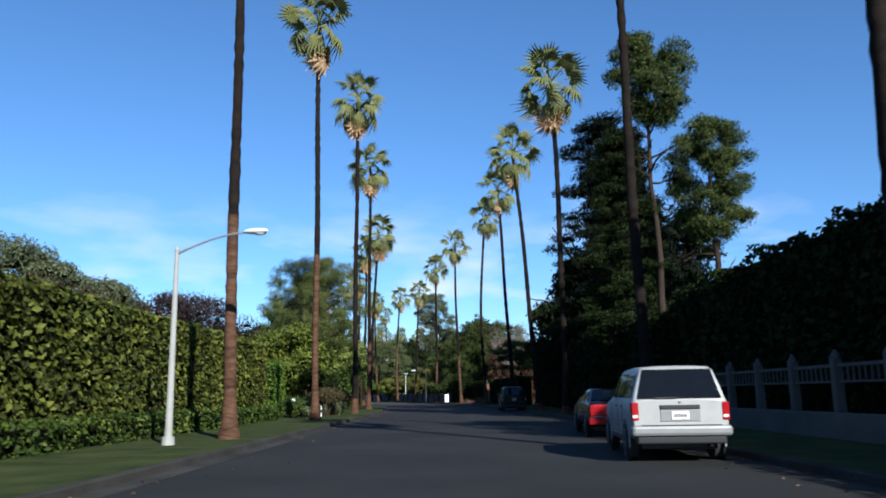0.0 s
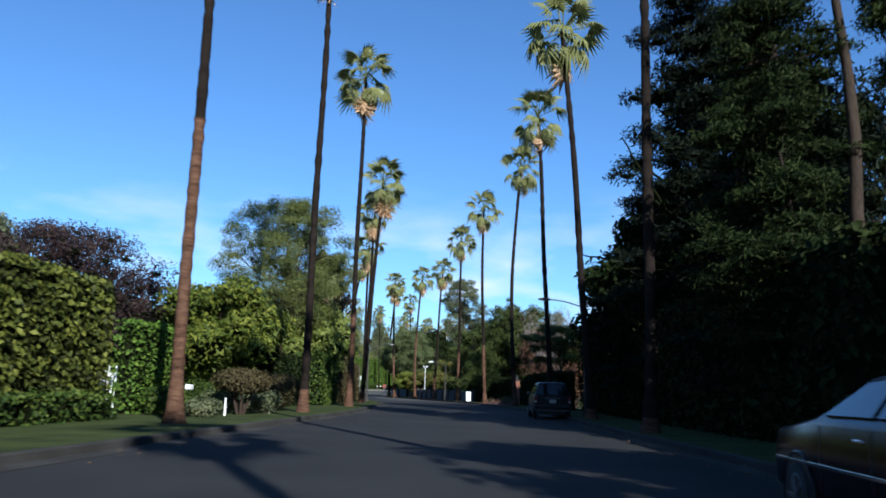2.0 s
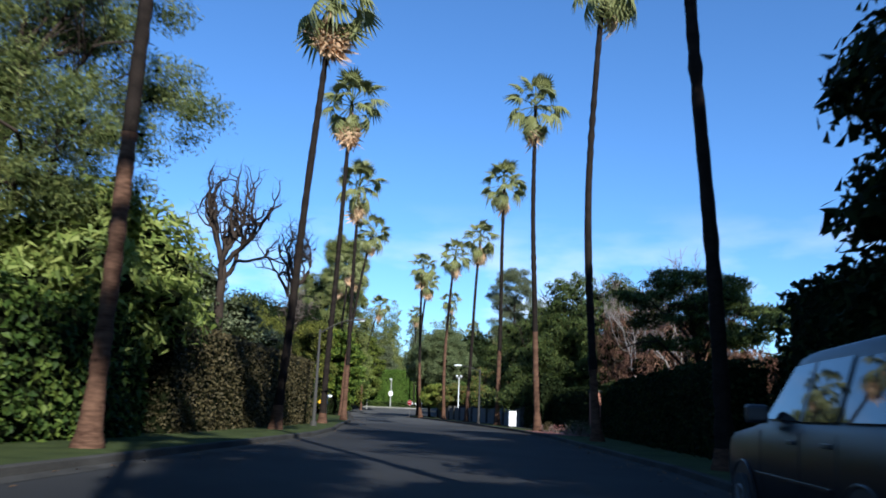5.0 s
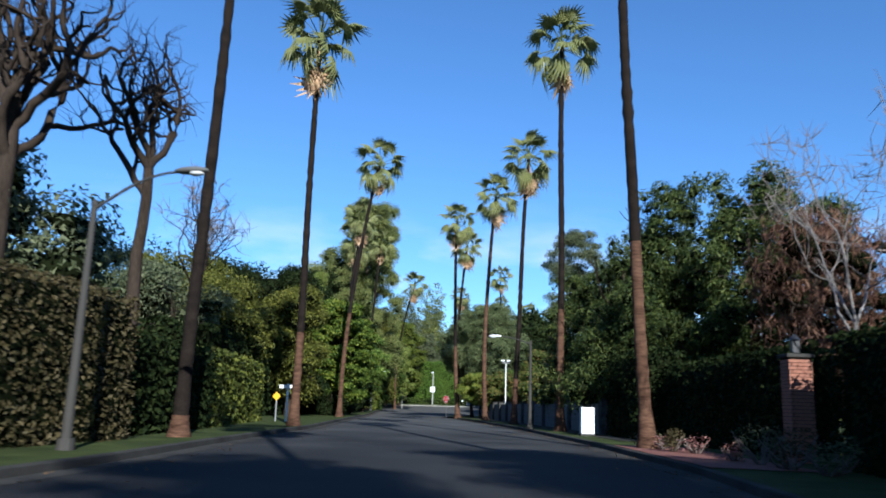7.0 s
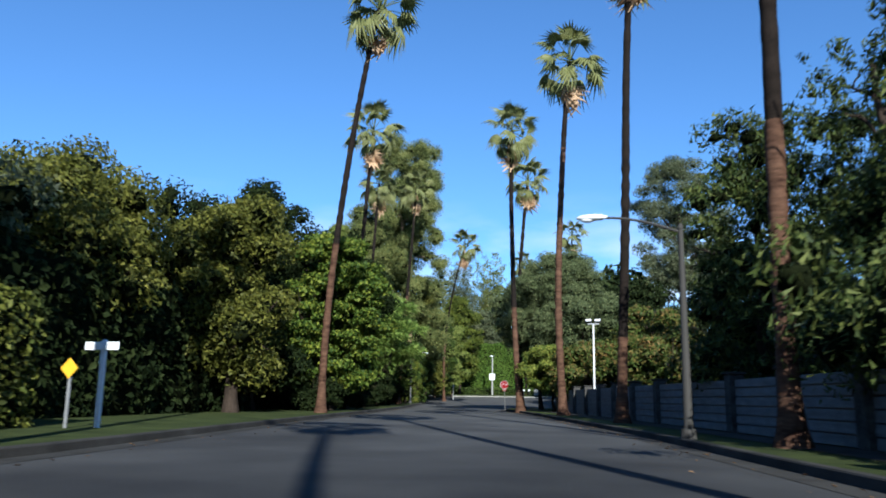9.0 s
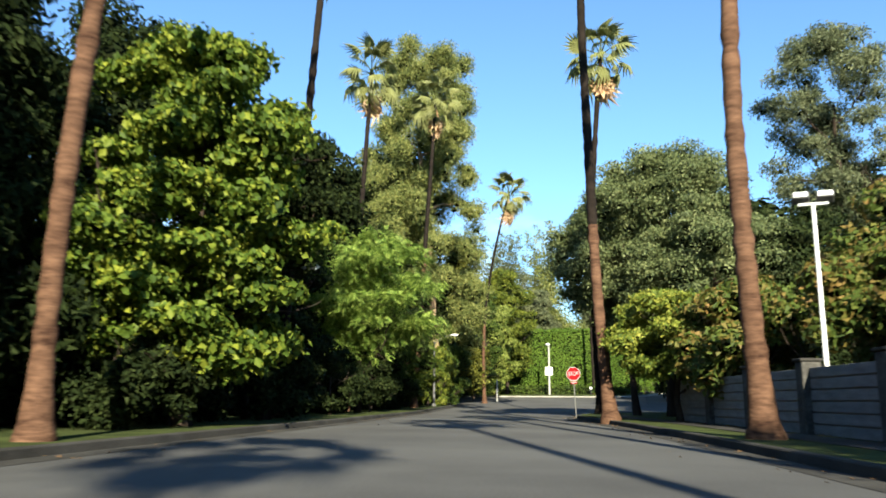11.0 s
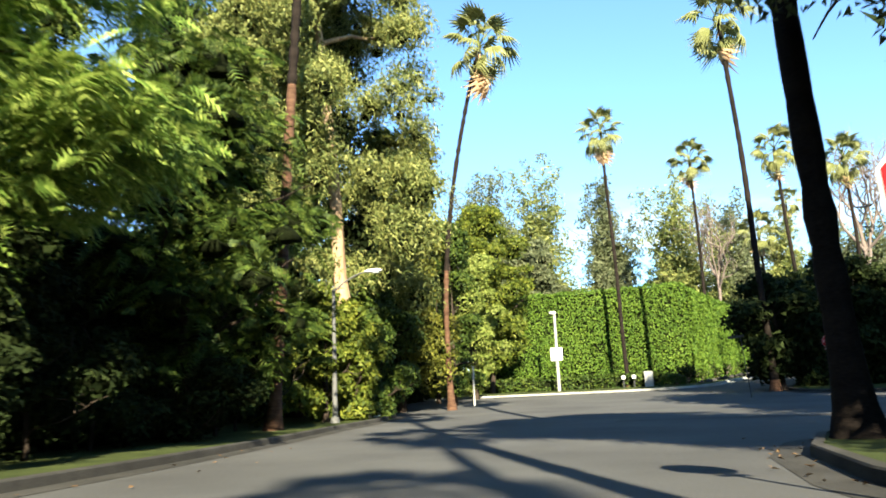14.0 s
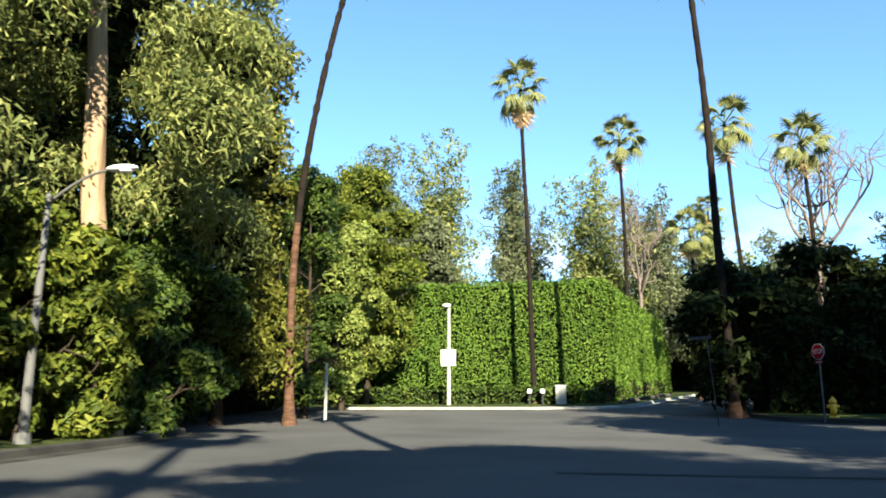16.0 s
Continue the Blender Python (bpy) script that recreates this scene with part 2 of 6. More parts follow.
MAT["stucco"] = mottled("pale_stucco", (0.06, 0.0564, 0.0504), (0.096, 0.09, 0.0816), 1.0, 0.9, fine=40, bump=0.2)
MAT["suv_white"] = plain("silver_white_car_paint", (0.36, 0.355, 0.34), 0.4, 0.1, 0.35)
MAT["suv_grey"] = plain("silver_bumper", (0.24, 0.24, 0.235), 0.45, 0.3)
# One red paint in two tones: bright for the sunlit tail, near-black for shade.
MAT["sedan_sunlit"] = plain("sedan_paint_sunlit", (0.375, 0.009, 0.0112), 0.25, 0.0, 0.6)
MAT["sedan_shaded"] = plain("sedan_paint_shaded", (0.008, 0.003, 0.004), 0.18, 0.0, 0.3)
MAT["car_dark"] = plain("dark_car_paint", (0.006, 0.0065, 0.008), 0.3, 0.0, 0.2)
MAT["tail"] = plain("red_lens", (0.3, 0.008, 0.01), 0.15, 0.0, 0.7)
MAT["rim"] = plain("dull_alloy", (0.16, 0.16, 0.165), 0.4, 0.7)
# Shaded copy of the red lens, for the car in deep shade.
MAT["tail_shaded"] = plain("shaded_red_lens", (0.12, 0.006, 0.006), 0.3, 0.0, 0.4)
MAT["chrome"] = plain("chrome", (0.7, 0.7, 0.7), 0.12, 1.0)
MAT["yellow"] = plain("yellow_sign_face", (0.75, 0.42, 0.02), 0.4)
MAT["lampglass"] = plain("lamp_lens", (0.72, 0.74, 0.74), 0.2)


def dark_glass():
    m, n, l, b = base_mat("tinted_glass", 0.03, 0.0, 0.8)
    b.inputs["Base Color"].default_value = (0.012, 0.014, 0.016, 1)
    return m


MAT["glass"] = dark_glass()
MAT["privacy"] = plain("privacy_glass", (0.006, 0.007, 0.008), 0.02, 0.0, 0.25)

# ---- mesh helpers ----


def mesh_of(name, verts, faces, mat, smooth=False):
    """A mesh from arrays; faces is an (n, 3) or (n, 4) array or a list of tuples."""
    me = bpy.data.meshes.new(name)
    v = np.asarray(verts, dtype=np.float32)
    f = np.asarray(faces, dtype=np.int32) if not isinstance(faces, list) else None
    if f is None:
        me.from_pydata(v.tolist(), [], faces)
    else:
        k = f.shape[1]
        me.vertices.add(len(v))
        me.vertices.foreach_set("co", v.ravel())
        me.loops.add(f.size)
        me.loops.foreach_set("vertex_index", f.ravel())
        me.polygons.add(len(f))
        me.polygons.foreach_set("loop_start", np.arange(0, f.size, k, dtype=np.int32))
        me.update(calc_edges=True)
    if smooth:
        me.polygons.foreach_set("use_smooth", np.ones(len(me.polygons), dtype=bool))
    me.materials.append(MAT[mat])
    me.validate()
    return me


def part_mesh(name, me, parent=None, at=None, label=""):
    ob = new(name, me)
    if parent is not None:
        ob.parent = parent
    if at is not None:
        ob.matrix_basis = at
    if label:
        ob["label"] = label
    return ob


def part(name, bm, mat, parent=None, label="", at=None, smooth=False):
    """One bmesh as one mesh object under a thing."""
    me = bpy.data.meshes.new(name)
    bmesh.ops.recalc_face_normals(bm, faces=bm.faces)
    bm.to_mesh(me)
    bm.free()
    me.materials.append(MAT[mat])
    if smooth:
        me.polygons.foreach_set("use_smooth", np.ones(len(me.polygons), dtype=bool))
    return part_mesh(name, me, parent, at, label)


def thing(name, at, label, category, group="", kind=""):
    ob = new(name)
    ob.empty_display_size = 0.2
    ob.matrix_basis = at
    return tagged(ob, label, category, group, kind)


def box(bm, x0, x1, y0, y1, z0, z1, bevel=0.0):
    r = bmesh.ops.create_cube(bm, size=1.0, matrix=Matrix.Translation(((x0 + x1) / 2, (y0 + y1) / 2, (z0 + z1) / 2)) @ Matrix.Diagonal((x1 - x0, y1 - y0, z1 - z0, 1)))
    if bevel:
        es = list({e for v in r["verts"] for e in v.link_edges})
        bmesh.ops.bevel(bm, geom=es, offset=bevel, segments=2, affect="EDGES", profile=0.5)
    return r["verts"]


def boxed(*a, bevel=0.0):
    bm = bmesh.new()
    box(bm, *a, bevel=bevel)
    return bm


def tube_arrays(points, radii, sides=8):
    """Vertices and quads of a tube along points."""
    pts = np.asarray(points, float)
    rad = np.asarray(radii, float)
    d = np.gradient(pts, axis=0)
    d /= np.linalg.norm(d, axis=1)[:, None] + 1e-9
    ref = np.where(np.abs(d[:, 2:3]) > 0.9, np.array([[1.0, 0, 0]]), np.array([[0, 0, 1.0]]))
    a = np.cross(d, ref)
    a /= np.linalg.norm(a, axis=1)[:, None] + 1e-9
    b = np.cross(d, a)
    th = np.linspace(0, 2 * np.pi, sides, endpoint=False)
    ring = a[:, None] * np.cos(th)[None, :, None] + b[:, None] * np.sin(th)[None, :, None]
    v = (pts[:, None] + ring * rad[:, None, None]).reshape(-1, 3)
    n = len(pts)
    i, j = np.meshgrid(np.arange(n - 1), np.arange(sides), indexing="ij")
    k = (j + 1) % sides
    f = np.stack([i * sides + j, i * sides + k, (i + 1) * sides + k, (i + 1) * sides + j], -1).reshape(-1, 4)
    return v, f


def joined(pieces):
    vs, fs, n = [], [], 0
    for v, f in pieces:
        vs.append(v)
        fs.append(f + n)
        n += len(v)
    return np.concatenate(vs), np.concatenate(fs)


def cyl(bm, x, y, z0, z1, r0, r1=None, seg=14):
    bmesh.ops.create_cone(bm, cap_ends=True, segments=seg, radius1=r0, radius2=r0 if r1 is None else r1, depth=z1 - z0, matrix=Matrix.Translation((x, y, (z0 + z1) / 2)))


def leaf_arrays(rng, centres, normals, size, ratio=0.55, droop=0.0, simple=False):
    """Folded leaves, two triangles each (one, if simple), at the given places."""
    n = len(centres)
    nn = normals / (np.linalg.norm(normals, axis=1)[:, None] + 1e-9)
    t = rng.normal(size=(n, 3))
    t[:, 2] -= droop
    t -= nn * (t * nn).sum(1)[:, None]
    t /= np.linalg.norm(t, axis=1)[:, None] + 1e-9
    s = np.cross(nn, t)
    ln = size * rng.uniform(0.65, 1.35, n)[:, None]
    w = ln * ratio
    if simple:
        v = np.stack([centres - t * ln * 0.5 - s * w * 0.55, centres - t * ln * 0.4 + s * w * 0.55, centres + t * ln * 0.65], 1).reshape(-1, 3)
        return v, np.arange(3 * n, dtype=np.int64).reshape(-1, 3)
    fold = nn * w * 0.3
    v = np.stack([centres - t * ln * 0.5, centres + s * w * 0.5 + fold, centres + t * ln * 0.5, centres - s * w * 0.5 + fold], 1).reshape(-1, 3)
    o = np.arange(n, dtype=np.int64)[:, None] * 4
    f = np.concatenate([o + np.array([[0, 1, 2]]), o + np.array([[0, 2, 3]])], 0)
    return v, f


ICO = bmesh.new()
bmesh.ops.create_icosphere(ICO, subdivisions=1, radius=1.08)
ICO.verts.ensure_lookup_table()
ICO_V = np.array([tuple(q.co) for q in ICO.verts])
ICO_F = np.array([[q.index for q in fc.verts] for fc in ICO.faces])
ICO.free()


def crown_mesh(name, clumps, count, size, mat, seed, ratio=0.55, shell=0.62, up=0.3, droop=0.0, wild=0.6, core=0.0, simple=False, feather=False):
    """Leaves over many clumps (x, y, z, rx, ry, rz); core: size of the near-black blob that paints each clump's inner
    shade.
    """
    rng = np.random.default_rng(seed)
    c = np.array(clumps, float)
    wgt = (c[:, 3] * c[:, 5] + c[:, 4] * c[:, 5])
    idx = rng.choice(len(c), count, p=wgt / wgt.sum())
    d = rng.normal(size=(count, 3))
    d /= np.linalg.norm(d, axis=1)[:, None]
    d[:, 2] = np.where((d[:, 2] < 0) & (rng.random(count) < 0.5), -d[:, 2], d[:, 2])
    rad = shell + (1.12 - shell) * rng.random(count) ** 0.8
    pos = c[idx, :3] + d * rad[:, None] * c[idx, 3:] + rng.normal(size=(count, 3)) * size * 0.35
    nrm = d + rng.normal(size=(count, 3)) * wild + np.array([0, 0, up])
    v, f = feather_arrays(rng, pos, d + np.array([0, 0, up]), size) if feather else leaf_arrays(rng, pos, nrm, size, ratio, droop, simple)
    n_leaf = len(f)
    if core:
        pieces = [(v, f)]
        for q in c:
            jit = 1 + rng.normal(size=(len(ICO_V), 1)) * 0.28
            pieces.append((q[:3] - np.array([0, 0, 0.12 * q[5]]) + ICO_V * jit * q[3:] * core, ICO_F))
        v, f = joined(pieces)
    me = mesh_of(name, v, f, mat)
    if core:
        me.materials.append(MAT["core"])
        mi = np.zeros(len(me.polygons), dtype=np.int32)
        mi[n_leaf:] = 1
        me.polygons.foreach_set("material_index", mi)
    return me


def feather_arrays(rng, centres, normals, length, pairs=7):
    """Feathery compound leaves: leaflets in pairs along a drooping midrib, one triangle each."""
    n = len(centres)
    out = normals / (np.linalg.norm(normals, axis=1)[:, None] + 1e-9)
    t = out * np.array([1, 1, 0.25]) + rng.normal(size=(n, 3)) * 0.45
    t /= np.linalg.norm(t, axis=1)[:, None] + 1e-9
    s = np.cross(t, np.array([0, 0, 1.0]) + rng.normal(size=(n, 3)) * 0.8)
    s /= np.linalg.norm(s, axis=1)[:, None] + 1e-9
    ln = length * rng.uniform(0.7, 1.25, n)[:, None]
    vs = []
    for k in range(pairs):
        u = (k + 0.5) / pairs
        mid = centres + t * ln * (u - 0.35) - np.array([0, 0, 0.55]) * ln * u * u
        w = ln * 0.42 * math.sin(0.5 + 2.3 * u)
        for sg in (-1, 1):
            tip = mid + s * sg * w + t * ln * 0.16 - np.array([0, 0, 0.1]) * ln
            vs += [mid - t * ln * 0.05, tip, mid + t * ln * 0.075]
    v = np.stack(vs, 1).reshape(-1, 3)
    return v, np.arange(len(v), dtype=np.int64).reshape(-1, 3)


def random_clumps(seed, cx, cy, z0, z1, r, n, size, shape="round", flat=1.0):
    """Clumps that fill a crown between two heights: round, cone, column, or spires round a few upright leaders. flat: how level each clump lies."""
    rng = np.random.default_rng(seed)
    out = []
    tips = [(rng.random() * 2 * math.pi, r * rng.uniform(0.1, 1.0), rng.uniform(0.66, 1.0)) for _ in range(7)]
    tips[0] = (0.0, 0.1 * r, 1.0)
    for k in range(n):
        u = (k + rng.random()) / n
        z = z0 + (z1 - z0) * u
        if shape == "spires":
            ta, tr, tz = tips[k % 7]
            z = z0 + (z1 - z0) * tz * u
            s = size * rng.uniform(0.6, 1.2) * (1.15 - 0.75 * u)
            w = r * 0.32 * (1.0 - 0.8 * u)
            out.append((cx + tr * (0.35 + 0.65 * u) * math.cos(ta) + w * rng.normal(), cy + tr * (0.35 + 0.65 * u) * math.sin(ta) + w * rng.normal(), z, s, s, s * rng.uniform(0.8, 1.2)))
            continue
        if shape == "round":
            rr = r * math.sqrt(max(0.03, 1 - (2 * u - 1) ** 2 * 0.92))
        elif shape == "cone":
            rr = r * (1.02 - u)
        elif shape == "cedar":
            rr = r * (1.05 - 0.6 * u) * rng.uniform(0.75, 1.1)
        elif shape == "flat":
            rr = r * (0.55 + 0.45 * math.sin(math.pi * u))
        else:
            rr = r * (0.95 - 0.35 * u * u)
        a = rng.random() * 2 * math.pi
        q = rr * rng.random() ** 0.5
        s = size * rng.uniform(0.6, 1.25)
        out.append((cx + q * math.cos(a), cy + q * math.sin(a), z, s, s, s * rng.uniform(0.6, 0.9) * flat))
    return out


def g(y):
    """Height of the street along its way: flat, then climbing past the junction."""
    if y < 168:
        return 0.0
    if y < 216:
        return 0.00056 * (y - 168) ** 2
    return 1.29 + 0.045 * (min(y, 420) - 216)

# ---- the setting: ground, road, verges, kerbs ----


def along(table):
    ys = [p[0] for p in table]
    xs = [p[1] for p in table]
    return lambda y: float(np.interp(y, ys, xs))


KERB_R = [(-80, 5.8), (0, 5.8), (20, 5.85), (29, 6.3), (36, 6.2), (47, 5.8), (60, 5.6), (74, 4.9), (88, 3.2), (97, 2.2), (103, 1.0), (108, 0.0), (115, -1.75), (127, -4.75), (139, -8.3), (147, -10.6),
          (154, -12.7), (159, -14.4), (164, -16.2), (168, -17.1), (171, -17.3), (173.5, -17.0), (175.5, -16.0), (177, -14.0), (178, -11.5), (178.6, -8), (179, 0), (179.4, 170)]
KERB_L = [(-80, -4.9), (0, -4.9), (60, -4.8), (70, -5.5), (85, -6.5), (93, -7.8), (100, -9.4), (115, -12.5), (127, -15.6), (140, -18.9), (154, -22.3), (165, -25.2), (175, -27.8),
          (183, -29.9), (189, -30.9), (193, -32), (196, -34.5), (198, -39), (199, -50), (199.6, -170)]
KERB_FL = [(212.6, -170), (213.0, -60), (213.3, -24), (214, -21.5), (215.5, -19.9), (218, -19.0), (225, -17.8), (260, -10), (420, 30)]
KERB_FR = [(199.2, 170), (199.6, -4), (200.2, -10), (201.2, -13), (203, -14.6), (206, -15.2), (212, -14.5), (225, -10.5), (260, -2), (420, 38)]
right_kerb, left_kerb = along(KERB_R), along(KERB_L)
far_left_kerb, far_right_kerb = along(KERB_FL), along(KERB_FR)


def sheet(name, rows, mat, kind_label, cols=14, thick=None, power=1.0):
    """A sheet from rows (y, x0, x1, z); with thick, its rim goes down by that much."""
    vs, fs = [], []
    for y, x0, x1, z in rows:
        for c in range(cols + 1):
            u = (c / cols) ** power
            vs.append((x0 + (x1 - x0) * u, y, z))
    w = cols + 1
    for i in range(len(rows) - 1):
        for c in range(cols):
            fs.append((i * w + c, i * w + c + 1, (i + 1) * w + c + 1, (i + 1) * w + c))
    ob = new(name, mesh_of(name, vs, fs, mat))
    return tagged(ob, kind_label, "ground", kind="structure")


def samples(table, step=4.0):
    ys = set(p[0] for p in table)
    y = table[0][0]
    while y < table[-1][0]:
        ys.add(y)
        y += step
    return sorted(ys)


ground_rows = []
for gy in list(range(-300, 160, 40)) + list(range(160, 430, 6)) + [500, 700, 1000, 1600, 3000]:
    ground_rows.append((gy, -3000, 3000, g(gy) - 0.06))
sheet("ground", ground_rows, "soil", "bare brown earth and leaf litter reaching the horizon", cols=4)

road_rows = []
for ry in sorted(set(samples(KERB_R) + samples(KERB_L) + samples(KERB_FL) + samples(KERB_FR))):
    if ry < 176:
        a, b = left_kerb(ry) - 0.3, right_kerb(ry) + 0.3
    elif ry < 215:
        a, b = -170, 170
    else:
        a, b = far_left_kerb(ry) - 0.3, far_right_kerb(ry) + 0.3
    road_rows.append((ry, a, b, g(ry)))
road = sheet("road", road_rows, "asphalt", "grey asphalt street, its shaded and sunlit stretches put into the colour", cols=10)
road["category"] = "road"


def verge(name, table, outer, flip, label):
    rows = []
    for y in samples(table):
        k = along(table)(y)
        rows.append((y, k + (0.14 if flip else -0.14), outer, g(y) + 0.14))
    return sheet(name, rows, "grass", label, cols=16, power=3.0)


verge("verge_right", KERB_R, 170, True, "mown green verge with palm trees, in shade")
verge("verge_left", KERB_L, -170, False, "dim grass verge under palms and hedges")
verge("verge_far_left", KERB_FL, -170, False, "grass verge below a tall clipped hedge")
verge("verge_far_right", KERB_FR, 170, True, "shaded corner verge beside a dark hedge")


def kerb(name, table, side, mat="concrete"):
    ys = samples(table, 2.0)
    pts = np.array([(along(table)(y), y, g(y)) for y in ys])
    d = np.gradient(pts[:, :2], axis=0)
    d /= np.linalg.norm(d, axis=1)[:, None] + 1e-9
    nrm = np.stack([d[:, 1], -d[:, 0]], 1) * side
    prof = [(-0.45, 0.006), (0.0, 0.012), (0.012, 0.13), (0.03, 0.15), (0.16, 0.155), (0.16, -0.1)]
    vs = np.concatenate([np.concatenate([pts[:, :2] + nrm * o, pts[:, 2:] + h], 1) for o, h in prof])
    n = len(pts)
    fs = [(k * n + i, k * n + i + 1, (k + 1) * n + i + 1, (k + 1) * n + i) for k in range(len(prof) - 1) for i in range(n - 1)]
    ob = new(name, mesh_of(name, vs, fs, mat))
    tagged(ob, "stained concrete kerb and gutter along the street", "kerb", kind="structure")


kerb("kerb_right", KERB_R, 1)
kerb("kerb_left", KERB_L, -1)
kerb("kerb_far_left", KERB_FL, -1, "pale_kerb")
kerb("kerb_far_right", KERB_FR, 1)

walk_rows = [(y, right_kerb(y) + 1.35, right_kerb(y) + 2.35, 0.155) for y in range(110, 168, 3)]
pavement = sheet("pavement", walk_rows, "concrete", "narrow pale concrete footpath behind the verge", cols=2)
pavement["category"] = "pavement"

# pale line across the mouth of the side street
tagged(sheet("road_line", [(183.3, -21.2, -8.0, g(183.3) + 0.008), (183.5, -21.2, -8.0, g(183.5) + 0.008)], "concrete", "thin worn white line painted on asphalt", cols=6), category="road line")

# ---- palms ----


def frond_mesh(seed, mat, droop, n=14, fan=0.84, stalk=1.3):
    """A fan leaf: a curved stalk and pleated blade with split tips. It reaches along x."""
    rng = np.random.default_rng(seed)
    vs, fs = [], []
    for i in range(4):
        u = i / 3
        x, z = stalk * u, 0.06 * math.sin(u * 2) - 0.12 * droop * u * u
        w = 0.035 * (1 - 0.4 * u)
        vs += [(x, -w, z), (x, w, z), (x, 0, z - w)]
    for i in range(3):
        a = i * 3
        fs += [(a, a + 1, a + 4), (a, a + 4, a + 3), (a + 1, a + 2, a + 5), (a + 1, a + 5, a + 4), (a + 2, a, a + 3), (a + 2, a + 3, a + 5)]
    hx, hz = stalk, 0.06 * math.sin(2) - 0.12 * droop
    hub = len(vs)
    vs.append((hx, 0, hz))
    ring = []
    m = 2 * n
    for i in range(m + 1):
        a = -2.15 + 4.3 * i / m
        r = fan * 0.56 * (0.72 + 0.28 * math.cos(a * 0.7))
        z = hz + (0.05 if i % 2 else -0.02) - (0.3 + 0.35 * droop) * r * (0.55 + 0.45 * math.cos(a * 0.5)) + abs(math.sin(a)) * 0.1
        ring.append(len(vs))
        vs.append((hx + r * math.cos(a), r * math.sin(a), z))
    for i in range(m):
        fs.append((hub, ring[i], ring[i + 1]))
    for i in range(n):
        a = -2.15 + 4.3 * (2 * i + 1) / m + rng.normal() * 0.05
        r = fan * (0.7 + 0.3 * math.cos(a * 0.7)) * rng.uniform(0.88, 1.12)
        z = hz - (0.42 + 0.42 * droop + 0.25 * rng.random() * (0.6 + droop)) * r
        vs.append((hx + r * math.cos(a), r * math.sin(a), z))
        fs.append((ring[2 * i], len(vs) - 1, ring[2 * i + 1]))
        fs.append((ring[2 * i + 1], len(vs) - 1, ring[2 * i + 2]))
    return mesh_of("frond", vs, fs, mat)


FRONDS = [frond_mesh(s, "frond", d) for s, d in ((1, 0.0), (2, 0.3), (3, 0.8), (4, 1.5))]
DEAD = [frond_mesh(s, "dead", d, n=9, fan=0.8) for s, d in ((5, 1.6), (6, 2.2))]


def palm(x, y, height, top=(0.0, 0.0), r=0.175, seed=0, fronds=26, dead=8, size=1.03, low=6.0, bow=0.0, z=None):
    """A fan palm: reddish trunk up to low, above it a dark tone that also carries shade, a head of fan leaves and a
    skirt of dead ones.
    """
    rng = np.random.default_rng(900 + seed)
    z0 = (g(y) + 0.1) if z is None else z
    height -= 0.55
    label = "very tall slender fan palm with tan dead fronds" if dead > 4 else "very tall slender fan palm with green head"
    p = thing("palm_tree", pose(x, y, z0), label, "palm tree", "street palms")
    ph = rng.random() * 6.28

    def centre(h):
        u = h / 20.0
        return (top[0] * u + 4 * bow * u * (1 - u) + 0.03 * math.sin(h * 0.5 + ph), top[1] * u + 0.03 * math.cos(h * 0.6 + ph), h)

    def rad(h):
        return r * (0.62 + 0.38 * (1 - h / height)) + 0.95 * r * math.exp(-max(h, 0) / 0.45) + (0.012 * math.sin(h * 9.0) if h > 0.8 else 0)

    def piece(nm, mat, a, b, n):
        hs = np.linspace(a, b, n)
        v, f = tube_arrays([centre(h) for h in hs], [rad(h) + (0.014 if k % 2 else 0.0) + rng.normal() * 0.006 for k, h in enumerate(hs)], 12)
        part_mesh(nm, mesh_of(nm, v, f, mat, smooth=True), p)

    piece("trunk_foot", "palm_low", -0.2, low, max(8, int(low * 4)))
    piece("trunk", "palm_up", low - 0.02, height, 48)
    cx, cy, cz = centre(height)
    for k in range(fronds):
        u = (k + 0.5) / fronds
        el = 82 - 138 * u ** 0.95 + rng.normal() * 10
        az = k * 137.5 + rng.normal() * 10
        kind = FRONDS[min(3, int(u * 4))]
        s = size * rng.uniform(0.88, 1.12)
        m = pose(cx, cy, cz - 0.15 + 0.3 * (1 - u), 0, -el, az) @ Matrix.Diagonal((s, s, s, 1)) @ pose(0, 0, 0, rng.normal() * 30, 0, 0)
        part_mesh("frond", kind, p, m)
    for k in range(dead):
        el = -64 - 22 * rng.random()
        az = rng.random() * 360
        s = size * rng.uniform(0.85, 1.2)
        m = pose(cx, cy, cz - 0.25 - 0.35 * rng.random(), 0, -el, az) @ Matrix.Diagonal((s, s, s * 0.7, 1))
        part_mesh("dead_frond", DEAD[k % 2], p, m)
    return p


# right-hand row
# low=0.5 gives a trunk wholly in the dark tone, painted for shade.
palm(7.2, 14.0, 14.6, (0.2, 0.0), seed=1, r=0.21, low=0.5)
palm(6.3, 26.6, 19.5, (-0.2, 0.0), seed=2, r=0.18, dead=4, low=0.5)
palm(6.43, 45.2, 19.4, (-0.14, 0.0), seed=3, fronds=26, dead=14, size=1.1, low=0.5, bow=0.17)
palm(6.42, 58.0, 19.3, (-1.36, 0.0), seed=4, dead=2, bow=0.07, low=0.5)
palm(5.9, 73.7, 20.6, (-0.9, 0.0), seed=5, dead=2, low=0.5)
palm(4.23, 90.0, 21.7, (0.2, 0.0), seed=6, dead=1, low=3.0, bow=-0.5)
palm(1.64, 104.5, 21.1, (-0.53, -0.6), seed=7, dead=4, r=0.18, bow=-0.18)
palm(-1.78, 120.5, 20.7, (0.04, 0.0), seed=8, dead=3, r=0.18)
